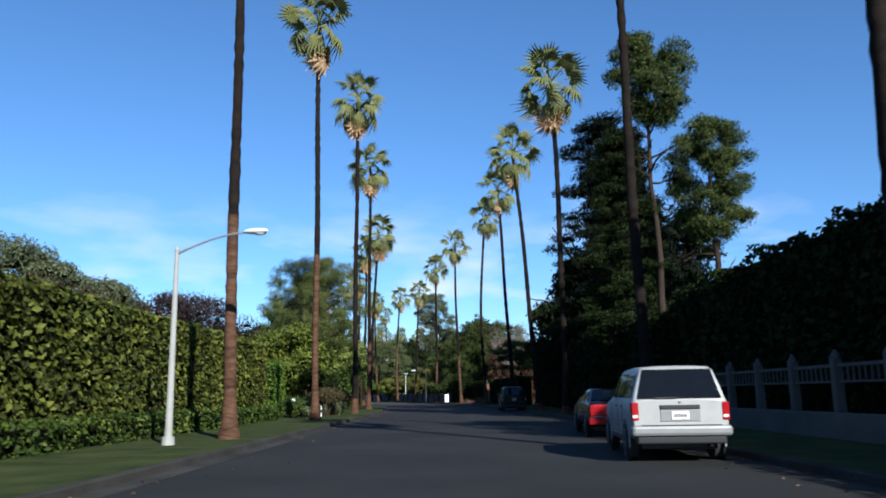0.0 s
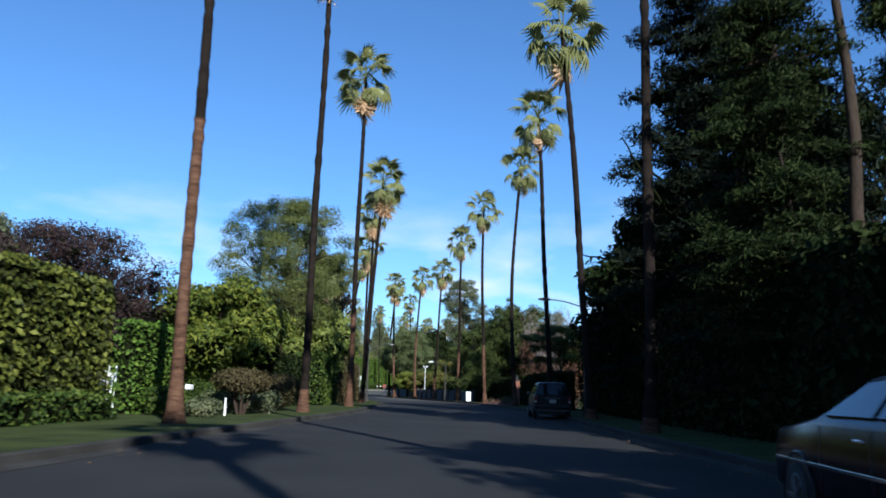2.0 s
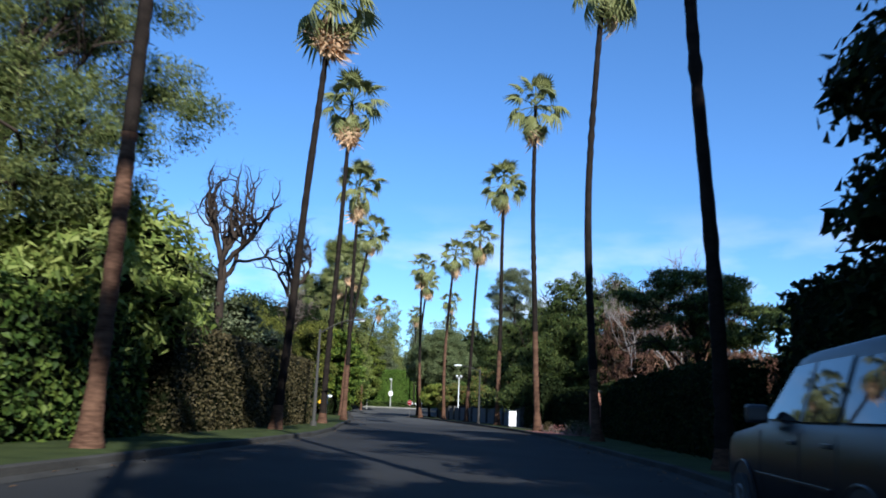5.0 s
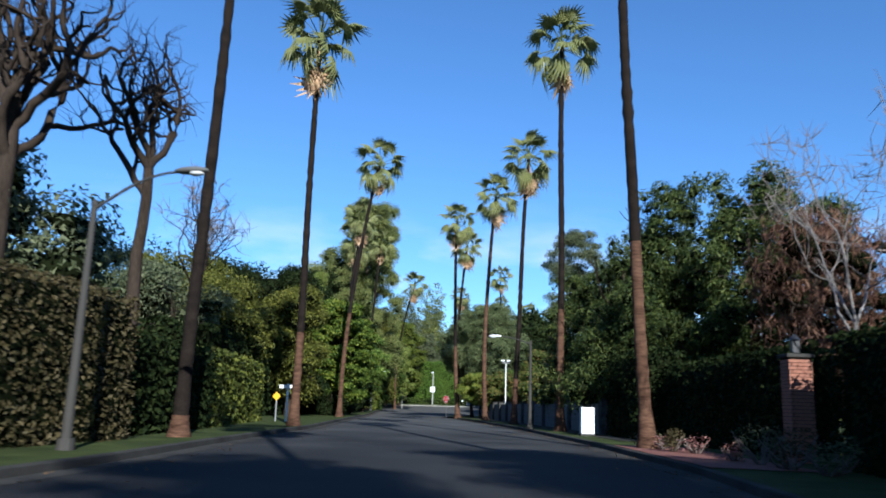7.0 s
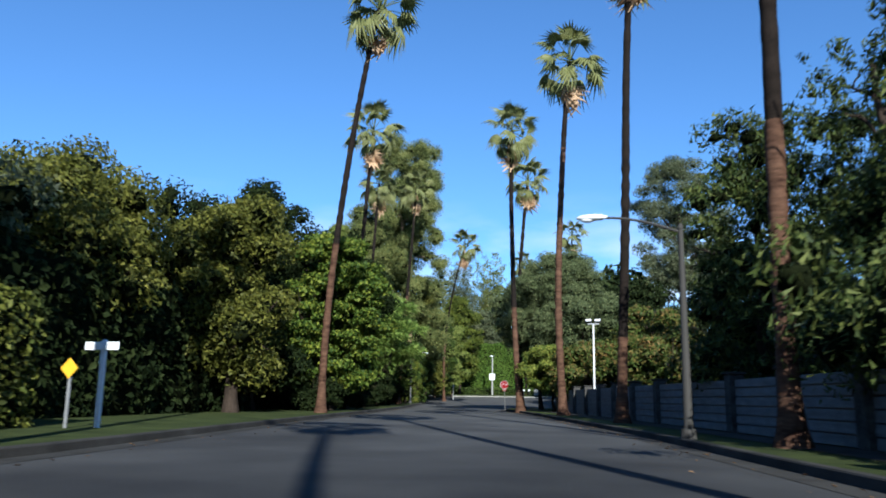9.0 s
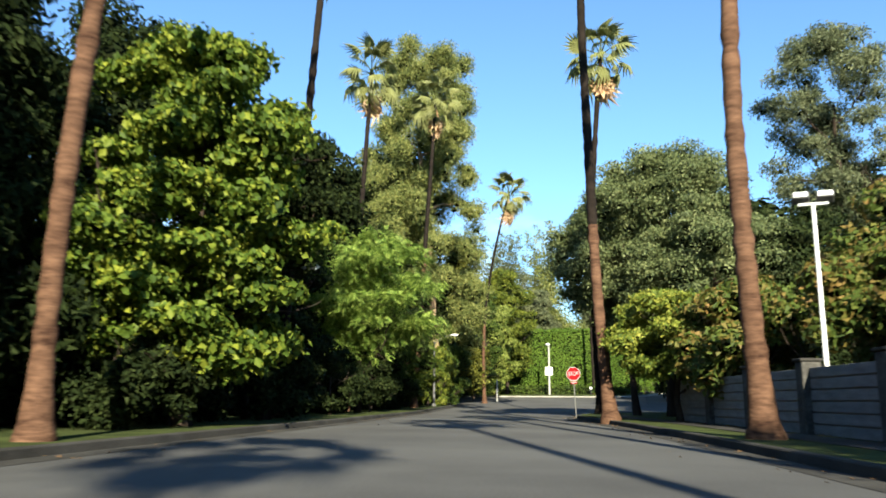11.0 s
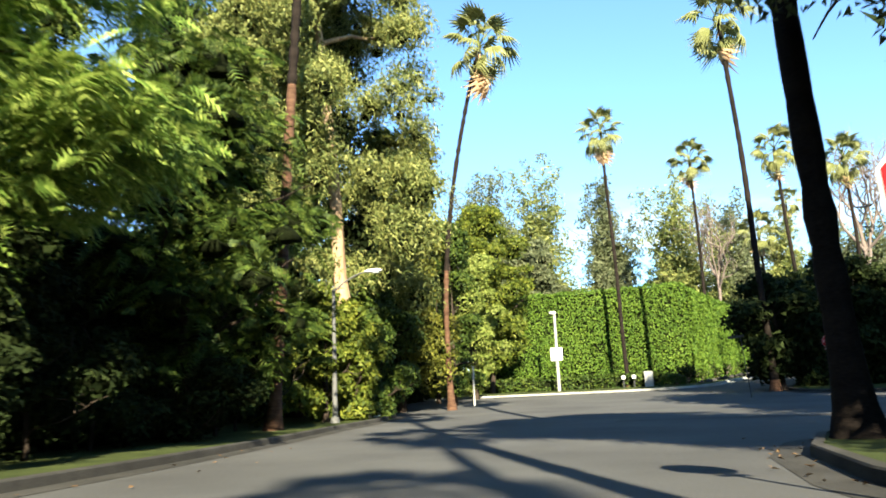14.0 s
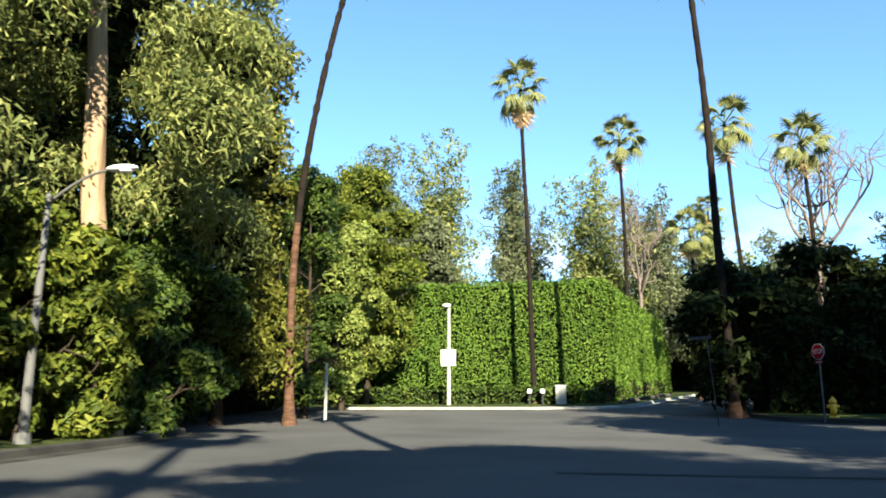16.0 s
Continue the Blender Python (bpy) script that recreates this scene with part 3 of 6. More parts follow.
palm(-5.58, 133.7, 18.8, (0.86, 0.0), seed=9, dead=12, bow=-0.08, low=3.0)
palm(-9.34, 145.5, 19.4, (0.77, 0.0), seed=10, dead=5, r=0.19, bow=-0.42, low=14.0)
palm(-13.96, 158.1, 20.2, (-0.55, 0.0), seed=11, dead=3, r=0.2, low=7.0, bow=-0.26)
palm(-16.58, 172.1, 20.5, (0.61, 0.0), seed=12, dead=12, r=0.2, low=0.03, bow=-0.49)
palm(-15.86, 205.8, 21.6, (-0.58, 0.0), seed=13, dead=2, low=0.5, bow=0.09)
# left-hand row
palm(-6.13, 25.1, 20.5, (-0.14, 0.0), seed=21, r=0.18, low=6.6)
palm(-6.6, 42.4, 22.0, (-0.07, 0.0), seed=22, r=0.17, low=8.5)
palm(-6.21, 55.6, 22.6, (0.13, 0.0), seed=23, dead=10, low=1.0)
palm(-6.8, 70.6, 22.1, (0.1, 0.0), seed=24, dead=14, low=6.5)
palm(-8.46, 86.3, 19.1, (1.12, 0.0), seed=25, dead=26, size=1.1, low=1.0)
palm(-10.56, 100.3, 19.9, (0.5, 0.0), seed=26, dead=18, low=0.6)
palm(-12.55, 113.0, 18.2, (0.02, 0.0), seed=27, dead=6, low=4.0)
palm(-19.66, 139.2, 20.5, (2.3, 0.0), seed=29, dead=3, low=8.0, bow=-0.48)
palm(-25.04, 154.3, 19.7, (1.47, 0.0), seed=30, dead=5, low=0.5)
palm(-30.45, 170.0, 20.5, (1.12, 0.0), seed=31, dead=4, low=6)
palm(-31.14, 181.6, 23.0, (1.27, 0.0), seed=32, dead=6, low=11)
palm(-31.33, 198.5, 19.6, (2.77, 0.0), seed=33, dead=8, low=7.0, bow=-1.0, r=0.14)
# beyond the junction
palm(-24.8, 218.0, 19.6, (-0.5, 0.0), seed=41, dead=12, r=0.15, size=0.9, low=0.5)
palm(-19.2, 228.0, 19.0, (-0.1, 0.0), seed=42, dead=3, r=0.15, size=0.9, low=0.5)
palm(-12.6, 219.7, 16.9, (-0.9, 0.0), seed=43, dead=2, r=0.15, size=0.9, low=0.5)
palm(-8.4, 221.4, 16.0, (-0.4, 0.0), seed=44, dead=2, r=0.15, size=0.9, low=0.5)
palm(-14.2, 233.0, 13.0, (-0.2, 0.0), seed=45, dead=2, r=0.15, size=0.9, low=0.5)
palm(-9.3, 262.0, 20.5, (0.0, 0.0), seed=46, dead=4, r=0.15, size=0.9, low=0.5)
palm(-30.5, 262.0, 15.5, (0.0, 0.0), seed=47, dead=10, r=0.15, low=0.5)

# ---- hedges and trees ----


def hedge(name, a, b, thick, z1, leaf, label, size=0.16, per=90, seed=0, z0=None, wave=0.12, z2=None, back=False):
    """A clipped hedge from a to b: a core coloured near-black for its inner shade, and a coat of leaves. thick goes to
    the left of a->b.
    """
    rng = np.random.default_rng(3000 + seed)
    if thick < 0:
        a, b, thick = b, a, -thick
    a, b = np.array(a, float), np.array(b, float)
    ln = float(np.linalg.norm(b - a))
    d = (b - a) / ln
    nrm = np.array([-d[1], d[0]])
    zb = min(g(a[1]), g(b[1])) + 0.05 if z0 is None else z0
    z2 = z1 if z2 is None else z2
    h = thing(name, pose(float(a[0]), float(a[1]), zb), label, "hedge")
    nu, nv = max(3, int(ln / 0.6)), max(3, int(max(z1, z2) / 0.6))
    vs, fs = [], []

    def top(u):
        return z1 + (z2 - z1) * u

    ins = 0.16
    for side in (0, 1):
        for i in range(nu + 1):
            for j in range(nv + 1):
                u, w = i / nu, j / nv
                q = ins + (thick - 2 * ins) * side + 0.1 * noise.noise((u * ln * 0.8, w * 3.1, side * 7 + seed))
                p2 = a + d * (ins + (ln - 2 * ins) * u) + nrm * q
                vs.append((p2[0] - a[0], p2[1] - a[1], w * (top(u) - ins)))
    m = (nu + 1) * (nv + 1)
    for i in range(nu):
        for j in range(nv):
            k = i * (nv + 1) + j
            fs.append((k, k + nv + 1, k + nv + 2, k + 1))
            fs.append((m + k, m + k + 1, m + k + nv + 2, m + k + nv + 1))
        k = i * (nv + 1) + nv
        fs.append((k, k + nv + 1, m + k + nv + 1, m + k))
    for i in (0, nu):
        for j in range(nv):
            k = i * (nv + 1) + j
            fs.append((k, k + 1, m + k + 1, m + k))
    part_mesh("core", mesh_of("core", vs, fs, "core"), h, label="near-black core painted for the hedge's inner shade")
    pos, nor = [], []
    hh = max(z1, z2)

    def add(n, f):
        for _ in range(n):
            p, q = f(rng.random(), rng.random())
            pos.append(p)
            nor.append(q)

    def face(off, sgn):
        def fn(u, w):
            bulge = wave * abs(noise.noise((u * ln * 0.5, w * 2.0, seed + off))) + 0.05 * rng.normal()
            p2 = d * ln * u + nrm * (off + sgn * bulge)
            return (p2[0], p2[1], w * top(u)), (nrm[0] * sgn, nrm[1] * sgn, 0.45)
        return fn

    def lid(u, w):
        p2 = d * ln * u + nrm * thick * w
        return (p2[0], p2[1], top(u) - 0.04 + wave * noise.noise((u * ln * 0.7, w * 2, seed)) + abs(rng.normal()) * 0.06), (0, 0, 1)

    def end(e):
        def fn(u, w):
            p2 = d * (ln * e + 0.06 * rng.normal()) + nrm * thick * u
            return (p2[0], p2[1], w * top(e)), (d[0] * (2 * e - 1), d[1] * (2 * e - 1), 0.3)
        return fn

    add(int(ln * hh * per), face(0.0, -1))
    if back:
        add(int(ln * hh * per * 0.6), face(thick, 1))
    add(int(ln * thick * per), lid)
    add(int(thick * hh * per), end(0))
    add(int(thick * hh * per), end(1))
    nor = np.array(nor) + rng.normal(size=(len(nor), 3)) * 0.75
    v, f = leaf_arrays(rng, np.array(pos), nor, size, 0.6)
    tagged(part_mesh("foliage", mesh_of("foliage", v, f, leaf), h), kind="stuff")
    return h


def limbs(rng, base, height, r, spread, n, forks=2, lean=(0, 0), start=0.35, sides=6, up=0.6):
    """Trunk and limbs as tubes; returns the pieces and the limb ends."""
    pieces, ends = [], []
    hs = np.linspace(0, 1, 9)
    wob = rng.normal(size=(9, 2)) * 0.05 * r * 6
    wob[0] = 0
    tr = np.stack([base[0] + lean[0] * hs + wob[:, 0], base[1] + lean[1] * hs + wob[:, 1], base[2] + height * hs], 1)
    pieces.append(tube_arrays(tr, r * (1 - 0.72 * hs) + r * 0.45 * np.exp(-hs * 14), 10))

    def grow(p, d, length, rad, level):
        k = 5
        pts = [np.array(p)]
        for _ in range(k):
            d2 = d + rng.normal(size=3) * 0.22 + np.array([0, 0, 0.10 * up])
            d = d2 / np.linalg.norm(d2)
            pts.append(pts[-1] + d * length / k)
        pieces.append(tube_arrays(pts, np.linspace(rad, rad * 0.4, k + 1), sides if level == 0 else 5))
        ends.append(pts[-1])
        if level < forks:
            for _ in range(3 if level == 0 else 2):
                q = rng.integers(2, k + 1)
                dd = d + rng.normal(size=3) * 0.7
                dd[2] += 0.25 * up
                grow(pts[q], dd / np.linalg.norm(dd), length * rng.uniform(0.45, 0.7), rad * 0.5, level + 1)

    for k in range(n):
        u = start + (0.98 - start) * (k + rng.random()) / n
        p = np.array([np.interp(u, hs, tr[:, i]) for i in range(3)])
        a = k * 2.4 + rng.random()
        d = np.array([math.cos(a), math.sin(a), up * rng.uniform(0.5, 1.3)])
        grow(p, d / np.linalg.norm(d), spread * rng.uniform(0.7, 1.1) * (1.1 - 0.5 * u), r * (0.5 - 0.25 * u), 0)
    return pieces, ends


def tree(name, x, y, height, radius, leaf, label, seed=0, count=9000, size=0.22, bark="bark", trunk=0.3, z_low=0.25, clumps=40, csize=None, shape="round", lean=(0, 0),
         ratio=0.55, n_limbs=7, droop=0.0, group="", shell=0.62, wild=0.6, z=None, category="tree", core=0.5, simple=True, feather=False, gap=None, limb_start=None, flat=1.0, forks=1, bunch=0, clear=None):
    """A tree: tapered trunk with limbs, and a crown of leaf clumps with gaps."""
    rng = np.random.default_rng(5000 + seed)
    t = thing(name, pose(x, y, (g(y) + 0.1) if z is None else z), label, category, group)
    pieces, ends = limbs(rng, (0, 0, -0.2), height * 0.8, trunk, radius * 0.8, n_limbs, forks, lean, start=limb_start or max(0.2, z_low))
    v, f = joined(pieces)
    part_mesh("trunk", mesh_of("trunk", v, f, bark, smooth=True), t)
    cs = csize or radius * 0.3
    cl = random_clumps(6000 + seed, lean[0] * 0.7, lean[1] * 0.7, height * z_low + cs * 0.5, height - cs * 0.6, radius - cs * 0.5, clumps, cs, shape, flat)
    if bunch:
        # clumps gather round the boughs, with dark hollows between
        q = np.array(cl)
        ctr = q[rng.choice(len(q), bunch, replace=False), :3]
        near = ctr[np.argmin(((q[:, None, :3] - ctr[None]) ** 2).sum(2), 1)]
        q[:, :3] += 0.42 * (near - q[:, :3])
        cl = [tuple(p) for p in q]
    if clear:
        # no leaves grow where a street lamp stands against the crown
        cl = [q for q in cl if math.dist(q[:3], clear[:3]) > clear[3]]
    if gap:
        # the trunk stands free of leaves on its sunny side between two heights
        cl = [q for q in cl if not (gap[0] < q[2] < gap[1] and 0.5 * q[0] - 0.87 * q[1] > -0.4 and abs(0.87 * q[0] + 0.5 * q[1]) < gap[2])]
    n = int(count * (0.085 if feather else 1.3))
    part_mesh("crown", crown_mesh("crown", cl, n, size * (1.0 if feather else 1.08), leaf, seed, ratio, shell, droop=droop, wild=wild, core=core, simple=simple, feather=feather), t)
    return t


def bare_tree(x, y, height, radius, label, seed, bark="bark", trunk=0.25, n=8, fork=0.55, twig_bark="bark", z=None):
    """A leafless tree: a stout trunk to the fork, crooked upright limbs, knuckles and sprays of twigs."""
    rng = np.random.default_rng(7000 + seed)
    t = thing("bare_tree", pose(x, y, (g(y) + 0.1) if z is None else z), label, "bare tree")
    hf = height * fork
    hs = np.linspace(0, 1, 10)
    wob = np.cumsum(rng.normal(size=(10, 2)) * 0.05, 0)
    pts = np.stack([wob[:, 0], wob[:, 1], -0.2 + (hf + 0.2) * hs], 1)
    pieces = [tube_arrays(pts, trunk * (1 - 0.35 * hs) + trunk * 0.4 * np.exp(-hs * 12), 10)]
    ends = []

    def grow(p, d, length, rad, level):
        k = 6
        q = [np.array(p)]
        for j in range(k):
            d = d + rng.normal(size=3) * 0.26 + np.array([0, 0, (0.3, 0.2, 0.14, 0.1)[level]])
            d = d / np.linalg.norm(d)
            q.append(q[-1] + d * length / k)
        pieces.append(tube_arrays(q, np.linspace(rad, rad * 0.66, k + 1), 7 if level == 0 else 5))
        if level == 3:
            ends.append(q[-1])
            return
        for j in range(3 if level < 2 else 2):
            a = q[k] if j == 0 else q[rng.integers(2, k + 1)]
            dd = d + rng.normal(size=3) * 0.7
            grow(a, dd / np.linalg.norm(dd), length * rng.uniform(0.5, 0.75), rad * 0.62, level + 1)

    up = (height - hf) * 0.42
    for j in range(n):
        a = 2 * math.pi * (j + rng.random() * 0.5) / n
        d = np.array([math.cos(a) * radius, math.sin(a) * radius, (height - hf) * rng.uniform(0.55, 1.1)])
        grow(pts[-1 - (j % 3 == 2)], d / np.linalg.norm(d), up, trunk * 0.5, 0)
    v, f = joined(pieces)
    part_mesh("trunk", mesh_of("trunk", v, f, bark, smooth=True), t)
    tw = []
    for e in ends:
        for _ in range(4):
            d = rng.normal(size=3) + np.array([0, 0, 0.9])
            d /= np.linalg.norm(d)
            ln = rng.uniform(0.3, 0.9)
            tw.append(tube_arrays([e, e + d * ln * 0.5 + rng.normal(size=3) * 0.05, e + d * ln], [0.013, 0.009, 0.004], 3))
    v, f = joined(tw)
    tagged(part_mesh("twig_spray", mesh_of("twig_spray", v, f, twig_bark), t), kind="stuff")
    return t

# left side, walking up the street
hedge("tall_hedge", (-9.6, 44.5), (-9.6, -12), -2.2, 4.0, "hedge_old", "tall clipped green hedge with glossy leaves", size=0.22, per=85, seed=1, back=False)
hedge("low_hedge", (-8.7, 43.6), (-8.7, 0), -0.8, 0.75, "hedge", "low clipped hedge at the foot of a tall one", size=0.15, per=100, seed=2)
tree("lime_tree", -11.8, 60.5, 6.4, 3.6, "lime", "leafy tree with bright yellow-green leaves", 1, 11000, 0.22, z_low=0.2, trunk=0.16)
tree("dark_oak", -18.5, 58, 8.7, 5.4, "purple", "purple-brown twiggy tree behind the hedge", 2, 30000, 0.12, z_low=0.3, trunk=0.3, clumps=150, csize=0.95, core=0.2, shell=0.3, wild=0.9, n_limbs=12, forks=2)
tree("dark_oak", -22, 44, 7.6, 5.0, "brush", "thin twiggy brownish tree behind the hedge", 3, 16000, 0.12, z_low=0.35, trunk=0.26, clumps=90, csize=0.85, core=0.12, shell=0.2, wild=1.0, n_limbs=14, forks=2)
for k, (hx, hy, hh, hr) in enumerate([(-30.6, 57.5, 12.6, 4.2), (-38.0, 56.0, 15.4, 4.8), (-25.4, 60.0, 10.0, 3.6), (-28.2, 58.6, 11.2, 3.6), (-34.2, 56.4, 13.8, 4.2)]):
    tree("wooded_slope_tree", hx, hy, hh, hr, "olive", "tall olive-green tree rising behind the long hedge", 260 + k, 15000, 0.2, z_low=0.1, trunk=0.25, clumps=90, csize=1.0, wild=0.9, core=0.4)
tree("pine_tree", -11.95, 73.5, 13.9, 5.5, "stone_pine", "broad stone pine with open dark limbs", 4, 80000, 0.17, z_low=0.34, ratio=0.17, trunk=0.24, clumps=240, csize=0.72, n_limbs=20, core=0.12, flat=0.95, shell=0.3, wild=1.0, forks=2)
tree("pine_tree", -10.2, 75.5, 6.6, 3.2, "pine", "low spreading pine below a taller one", 14, 9000, 0.3, z_low=0.3, ratio=0.3, trunk=0.16, core=0.4)
# One ivy hedge in two leaf tones: sunlit green, then near-black for shade.
hedge("ivy_hedge", (-8.6, 76), (-8.6, 70), -1.6, 3.2, "hedge", "ivy-covered hedge in the sunlit leaf tone", size=0.2, per=80, seed=3, wave=0.3)
hedge("ivy_hedge", (-9.4, 69.6), (-9.4, 63), -1.6, 2.8, "oak", "ivy-covered hedge with shade put into its dark leaf tone", size=0.2, per=80, seed=13, wave=0.4)
hedge("clipped_hedge", (-10.6, 98), (-8.8, 78), -1.4, 3.4, "brush", "brownish clipped hedge in patches of sun", size=0.12, per=120, seed=4)
tree("olive_tree", -21.5, 103, 10.3, 5.2, "olive", "dense grey-green tree over a hedge", 5, 13000, 0.2, trunk=0.35)
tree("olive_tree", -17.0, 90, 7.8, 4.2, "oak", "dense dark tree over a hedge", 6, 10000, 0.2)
bare_tree(-17.9, 101, 16.4, 2.8, "pollarded bare plane tree with knobbly limbs", 1, trunk=0.36, n=7, fork=0.56)
bare_tree(-13.5, 101.8, 12.8, 2.0, "bare pollarded plane tree beside a street lamp", 2, trunk=0.24, n=5, fork=0.62)
bare_tree(-16.4, 110.5, 10.8, 2.0, "bare winter tree with pale twigs", 3, trunk=0.1, n=6, fork=0.5, bark="bark", twig_bark="twig")
# Near-black block stands in for a deeply shaded stretch of hedge.
hedge("dark_hedge", (-13.2, 106.8), (-11.3, 98.6), -2.2, 2.7, "oak", "square clipped hedge with shade put into near-black leaves", size=0.2, per=70, seed=6)
hedge("clipped_hedge", (-17.0, 119.3), (-13.5, 107.5), -2.2, 2.9, "hedge_old", "clipped hedge with yellowing leaves", size=0.2, per=70, seed=5)
for k, (hx, hy, hh, hr, lf) in enumerate([(-26, 122, 9, 5, "olive"), (-30, 132, 12, 5.6, "hedge"), (-38, 138, 13.5, 6.5, "oak"), (-26, 130, 9.8, 4.2, "lime"), (-22.4, 136.0, 9.6, 3.7, "hedge"), (-36, 150, 15, 6, "oak"),
                                          (-36.5, 162, 15.5, 6, "oak"), (-38, 172, 15, 6, "oak"), (-30.8, 160.5, 14.0, 4.0, "oak"), (-24.6, 127.5, 8.8, 4.0, "hedge"), (-33.5, 166, 10, 4.0, "oak")]):
    nm = {"olive": "olive_tree", "oak": "dark_oak", "lime": "lime_tree", "gold": "yellow_tree", "hedge": "rounded_tree"}[lf]
    lb = {"olive": "grey-green evergreen garden tree", "oak": "dense dark green evergreen tree", "lime": "rounded tree with mid-green leaves", "gold": "small tree with yellowing leaves", "hedge": "rounded mid-green tree in dense layers"}[lf]
    tree(nm, hx, hy, hh, hr, "sunny" if lf in ("hedge", "lime") else lf, lb, 20 + k, 6000 if lf == "oak" else 20000, 0.26 if lf == "oak" else 0.18, wild=0.9, z_low=0.12, clumps=44)
tree("ginkgo_tree", -22.2, 145.8, 10.0, 3.7, "ginkgo", "tree with yellow-green autumn leaves in layers", 40, 40000, 0.19, z_low=0.08, trunk=0.2, clumps=110, csize=0.85, core=0.3, shell=0.25, flat=0.5, forks=2, simple=False, ratio=0.7, wild=0.8)
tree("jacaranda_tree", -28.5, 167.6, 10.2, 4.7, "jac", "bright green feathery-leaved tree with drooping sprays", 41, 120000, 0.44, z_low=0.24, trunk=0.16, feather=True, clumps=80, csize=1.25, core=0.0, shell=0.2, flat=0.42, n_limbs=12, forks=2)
# Same kind of tree, but a darker leaf colour carries the shade on it.
tree("jacaranda_tree", -31.2, 177.4, 11.0, 4.0, "hedge", "feathery-leaved tree before the street palms, shade put into its leaf colour", 49, 60000, 0.46, z_low=0.06, trunk=0.16, feather=True, clumps=80, csize=1.15, core=0.45, shell=0.4, flat=0.6)
tree("spired_tree", -35.6, 175.2, 17.6, 4.2, "pine", "light green tree with a pointed top", 45, 34000, 0.2, z_low=0.1, trunk=0.22, shape="cone", clumps=140, csize=0.75, ratio=0.34, wild=1.0)
tree("dark_oak", -41.5, 177, 15.5, 5.0, "oak", "tall dark evergreen behind brighter trees", 42, 9000, 0.34, z_low=0.12, clumps=36)
tree("gum_tree", -31.95, 189.3, 30.0, 6.0, "euc", "towering gum tree with pale peeling trunk", 43, 215000, 0.18, bark="bark_pale", trunk=0.34, z_low=0.15, ratio=0.32, core=0.26, clumps=620, csize=0.9, droop=1.2, n_limbs=6, shape="column", gap=(4.5, 17.5, 1.0), limb_start=0.62, wild=1.1, flat=1.2, shell=0.35, lean=(-1.9, -1.45), forks=0, bunch=170, clear=(0.4, -3.0, 5.6, 2.2))
# Trees added behind the gum; their dark leaves stand in for its inner shade.
for k, (hx, hy, hh, hr) in enumerate([(-37.2, 193.6, 24.0, 4.6), (-39.5, 189.5, 20.0, 4.4)]):
    tree("dark_oak", hx, hy, hh, hr, "oak", "tall dark evergreen added behind a gum tree to darken its gaps", 240 + k, 15000, 0.3, z_low=0.06, shape="column", clumps=150, csize=1.15, wild=0.9, core=0.4, trunk=0.25)
tree("olive_tree", -34.0, 198.4, 15.5, 3.0, "sunny", "tall leafy evergreen between a gum tree and the corner", 242, 26000, 0.19, z_low=0.06, shape="column", clumps=120, csize=0.9, wild=0.9, core=0.36, trunk=0.2)
tree("gum_tree", -42.0, 197.5, 25.0, 5.5, "euc", "tall gum tree with hanging leaf clusters", 44, 24000, 0.36, bark="bark_pale", trunk=0.4, z_low=0.12, ratio=0.32, clumps=110, csize=1.2, droop=0.7, n_limbs=12, shape="column", wild=0.9)
for k, (hx, hy, hh, hr, lf) in enumerate([(-32.7, 183.8, 4.6, 1.8, "lime"), (-32.2, 186.9, 5.2, 1.8, "lime"), (-31.7, 188.4, 4.6, 1.3, "lime"), (-32.0, 190.9, 4.8, 1.5, "hedge"), (-33.2, 191.8, 6.4, 2.2, "hedge"), (-33.8, 195.5, 7.4, 2.4, "hedge"), (-33.0, 204, 10.8, 2.6, "hedge"), (-36.5, 201, 12, 3.6, "hedge"), (-34.2, 212, 9.8, 2.6, "pine"), (-35.5, 208, 11.5, 3.4, "pine"), (-37.5, 215, 12, 3.2, "hedge")]):
    tree("large_shrub", hx, hy, hh, hr, lf, "large leafy shrub in sun at the street corner", 60 + k, 12000, 0.18, z_low=0.02, trunk=0.12, clumps=26, category="shrub")

hedge("green_hedge", (-10.0, 51.0), (-10.15, 47.7), -0.9, 3.2, "ficus", "clipped bright green hedge in sun", size=0.16, per=90, seed=9)

hedge("dark_hedge", (-37.8, 183.5), (-38.5, 217.0), 3.0, 4.6, "oak", "dark garden growth closing the corner", size=0.26, per=30, seed=35, wave=0.6)

tree("dark_oak", -24.8, 141.6, 12.0, 2.8, "oak", "tall narrow dark evergreen at the street edge", 47, 14000, 0.2, z_low=0.1, shape="cone", clumps=50, csize=0.9)
tree("dark_oak", -24.0, 152.0, 9.8, 3.0, "oak", "dark evergreen leaning out over the kerb", 46, 24000, 0.15, z_low=0.46, trunk=0.2, clumps=110, csize=0.7, wild=0.9, core=0.3)
tree("dark_oak", -27.6, 148.5, 13.2, 3.2, "oak", "tall dark evergreen behind a yellowing tree", 48, 14000, 0.2, z_low=0.1, clumps=50, csize=1.0)
for k in range(6):
    tree("dark_shrub", -17.0 + 2.8 * k, 259 + 2 * (k % 2), 9.5 + 1.2 * (k % 3), 2.8, "oak", "dark shrub closing the side street", 190 + k, 3000, 0.36, z_low=0.05, trunk=0.15, category="shrub")

# Dark shrubs added over the left verge, standing in for its deep shade.
for k in range(15):
    wy = 143.5 + 2.75 * k
    tree("dark_shrub", left_kerb(wy) - 2.1 - 0.5 * (k % 3), wy, 2.0 + 0.7 * (k * 7 % 4), 1.7, "oak", "low dark shrub added for the deep shade below street trees", 220 + k, 3600, 0.13, z_low=0.02, trunk=0.06, clumps=16, category="shrub")

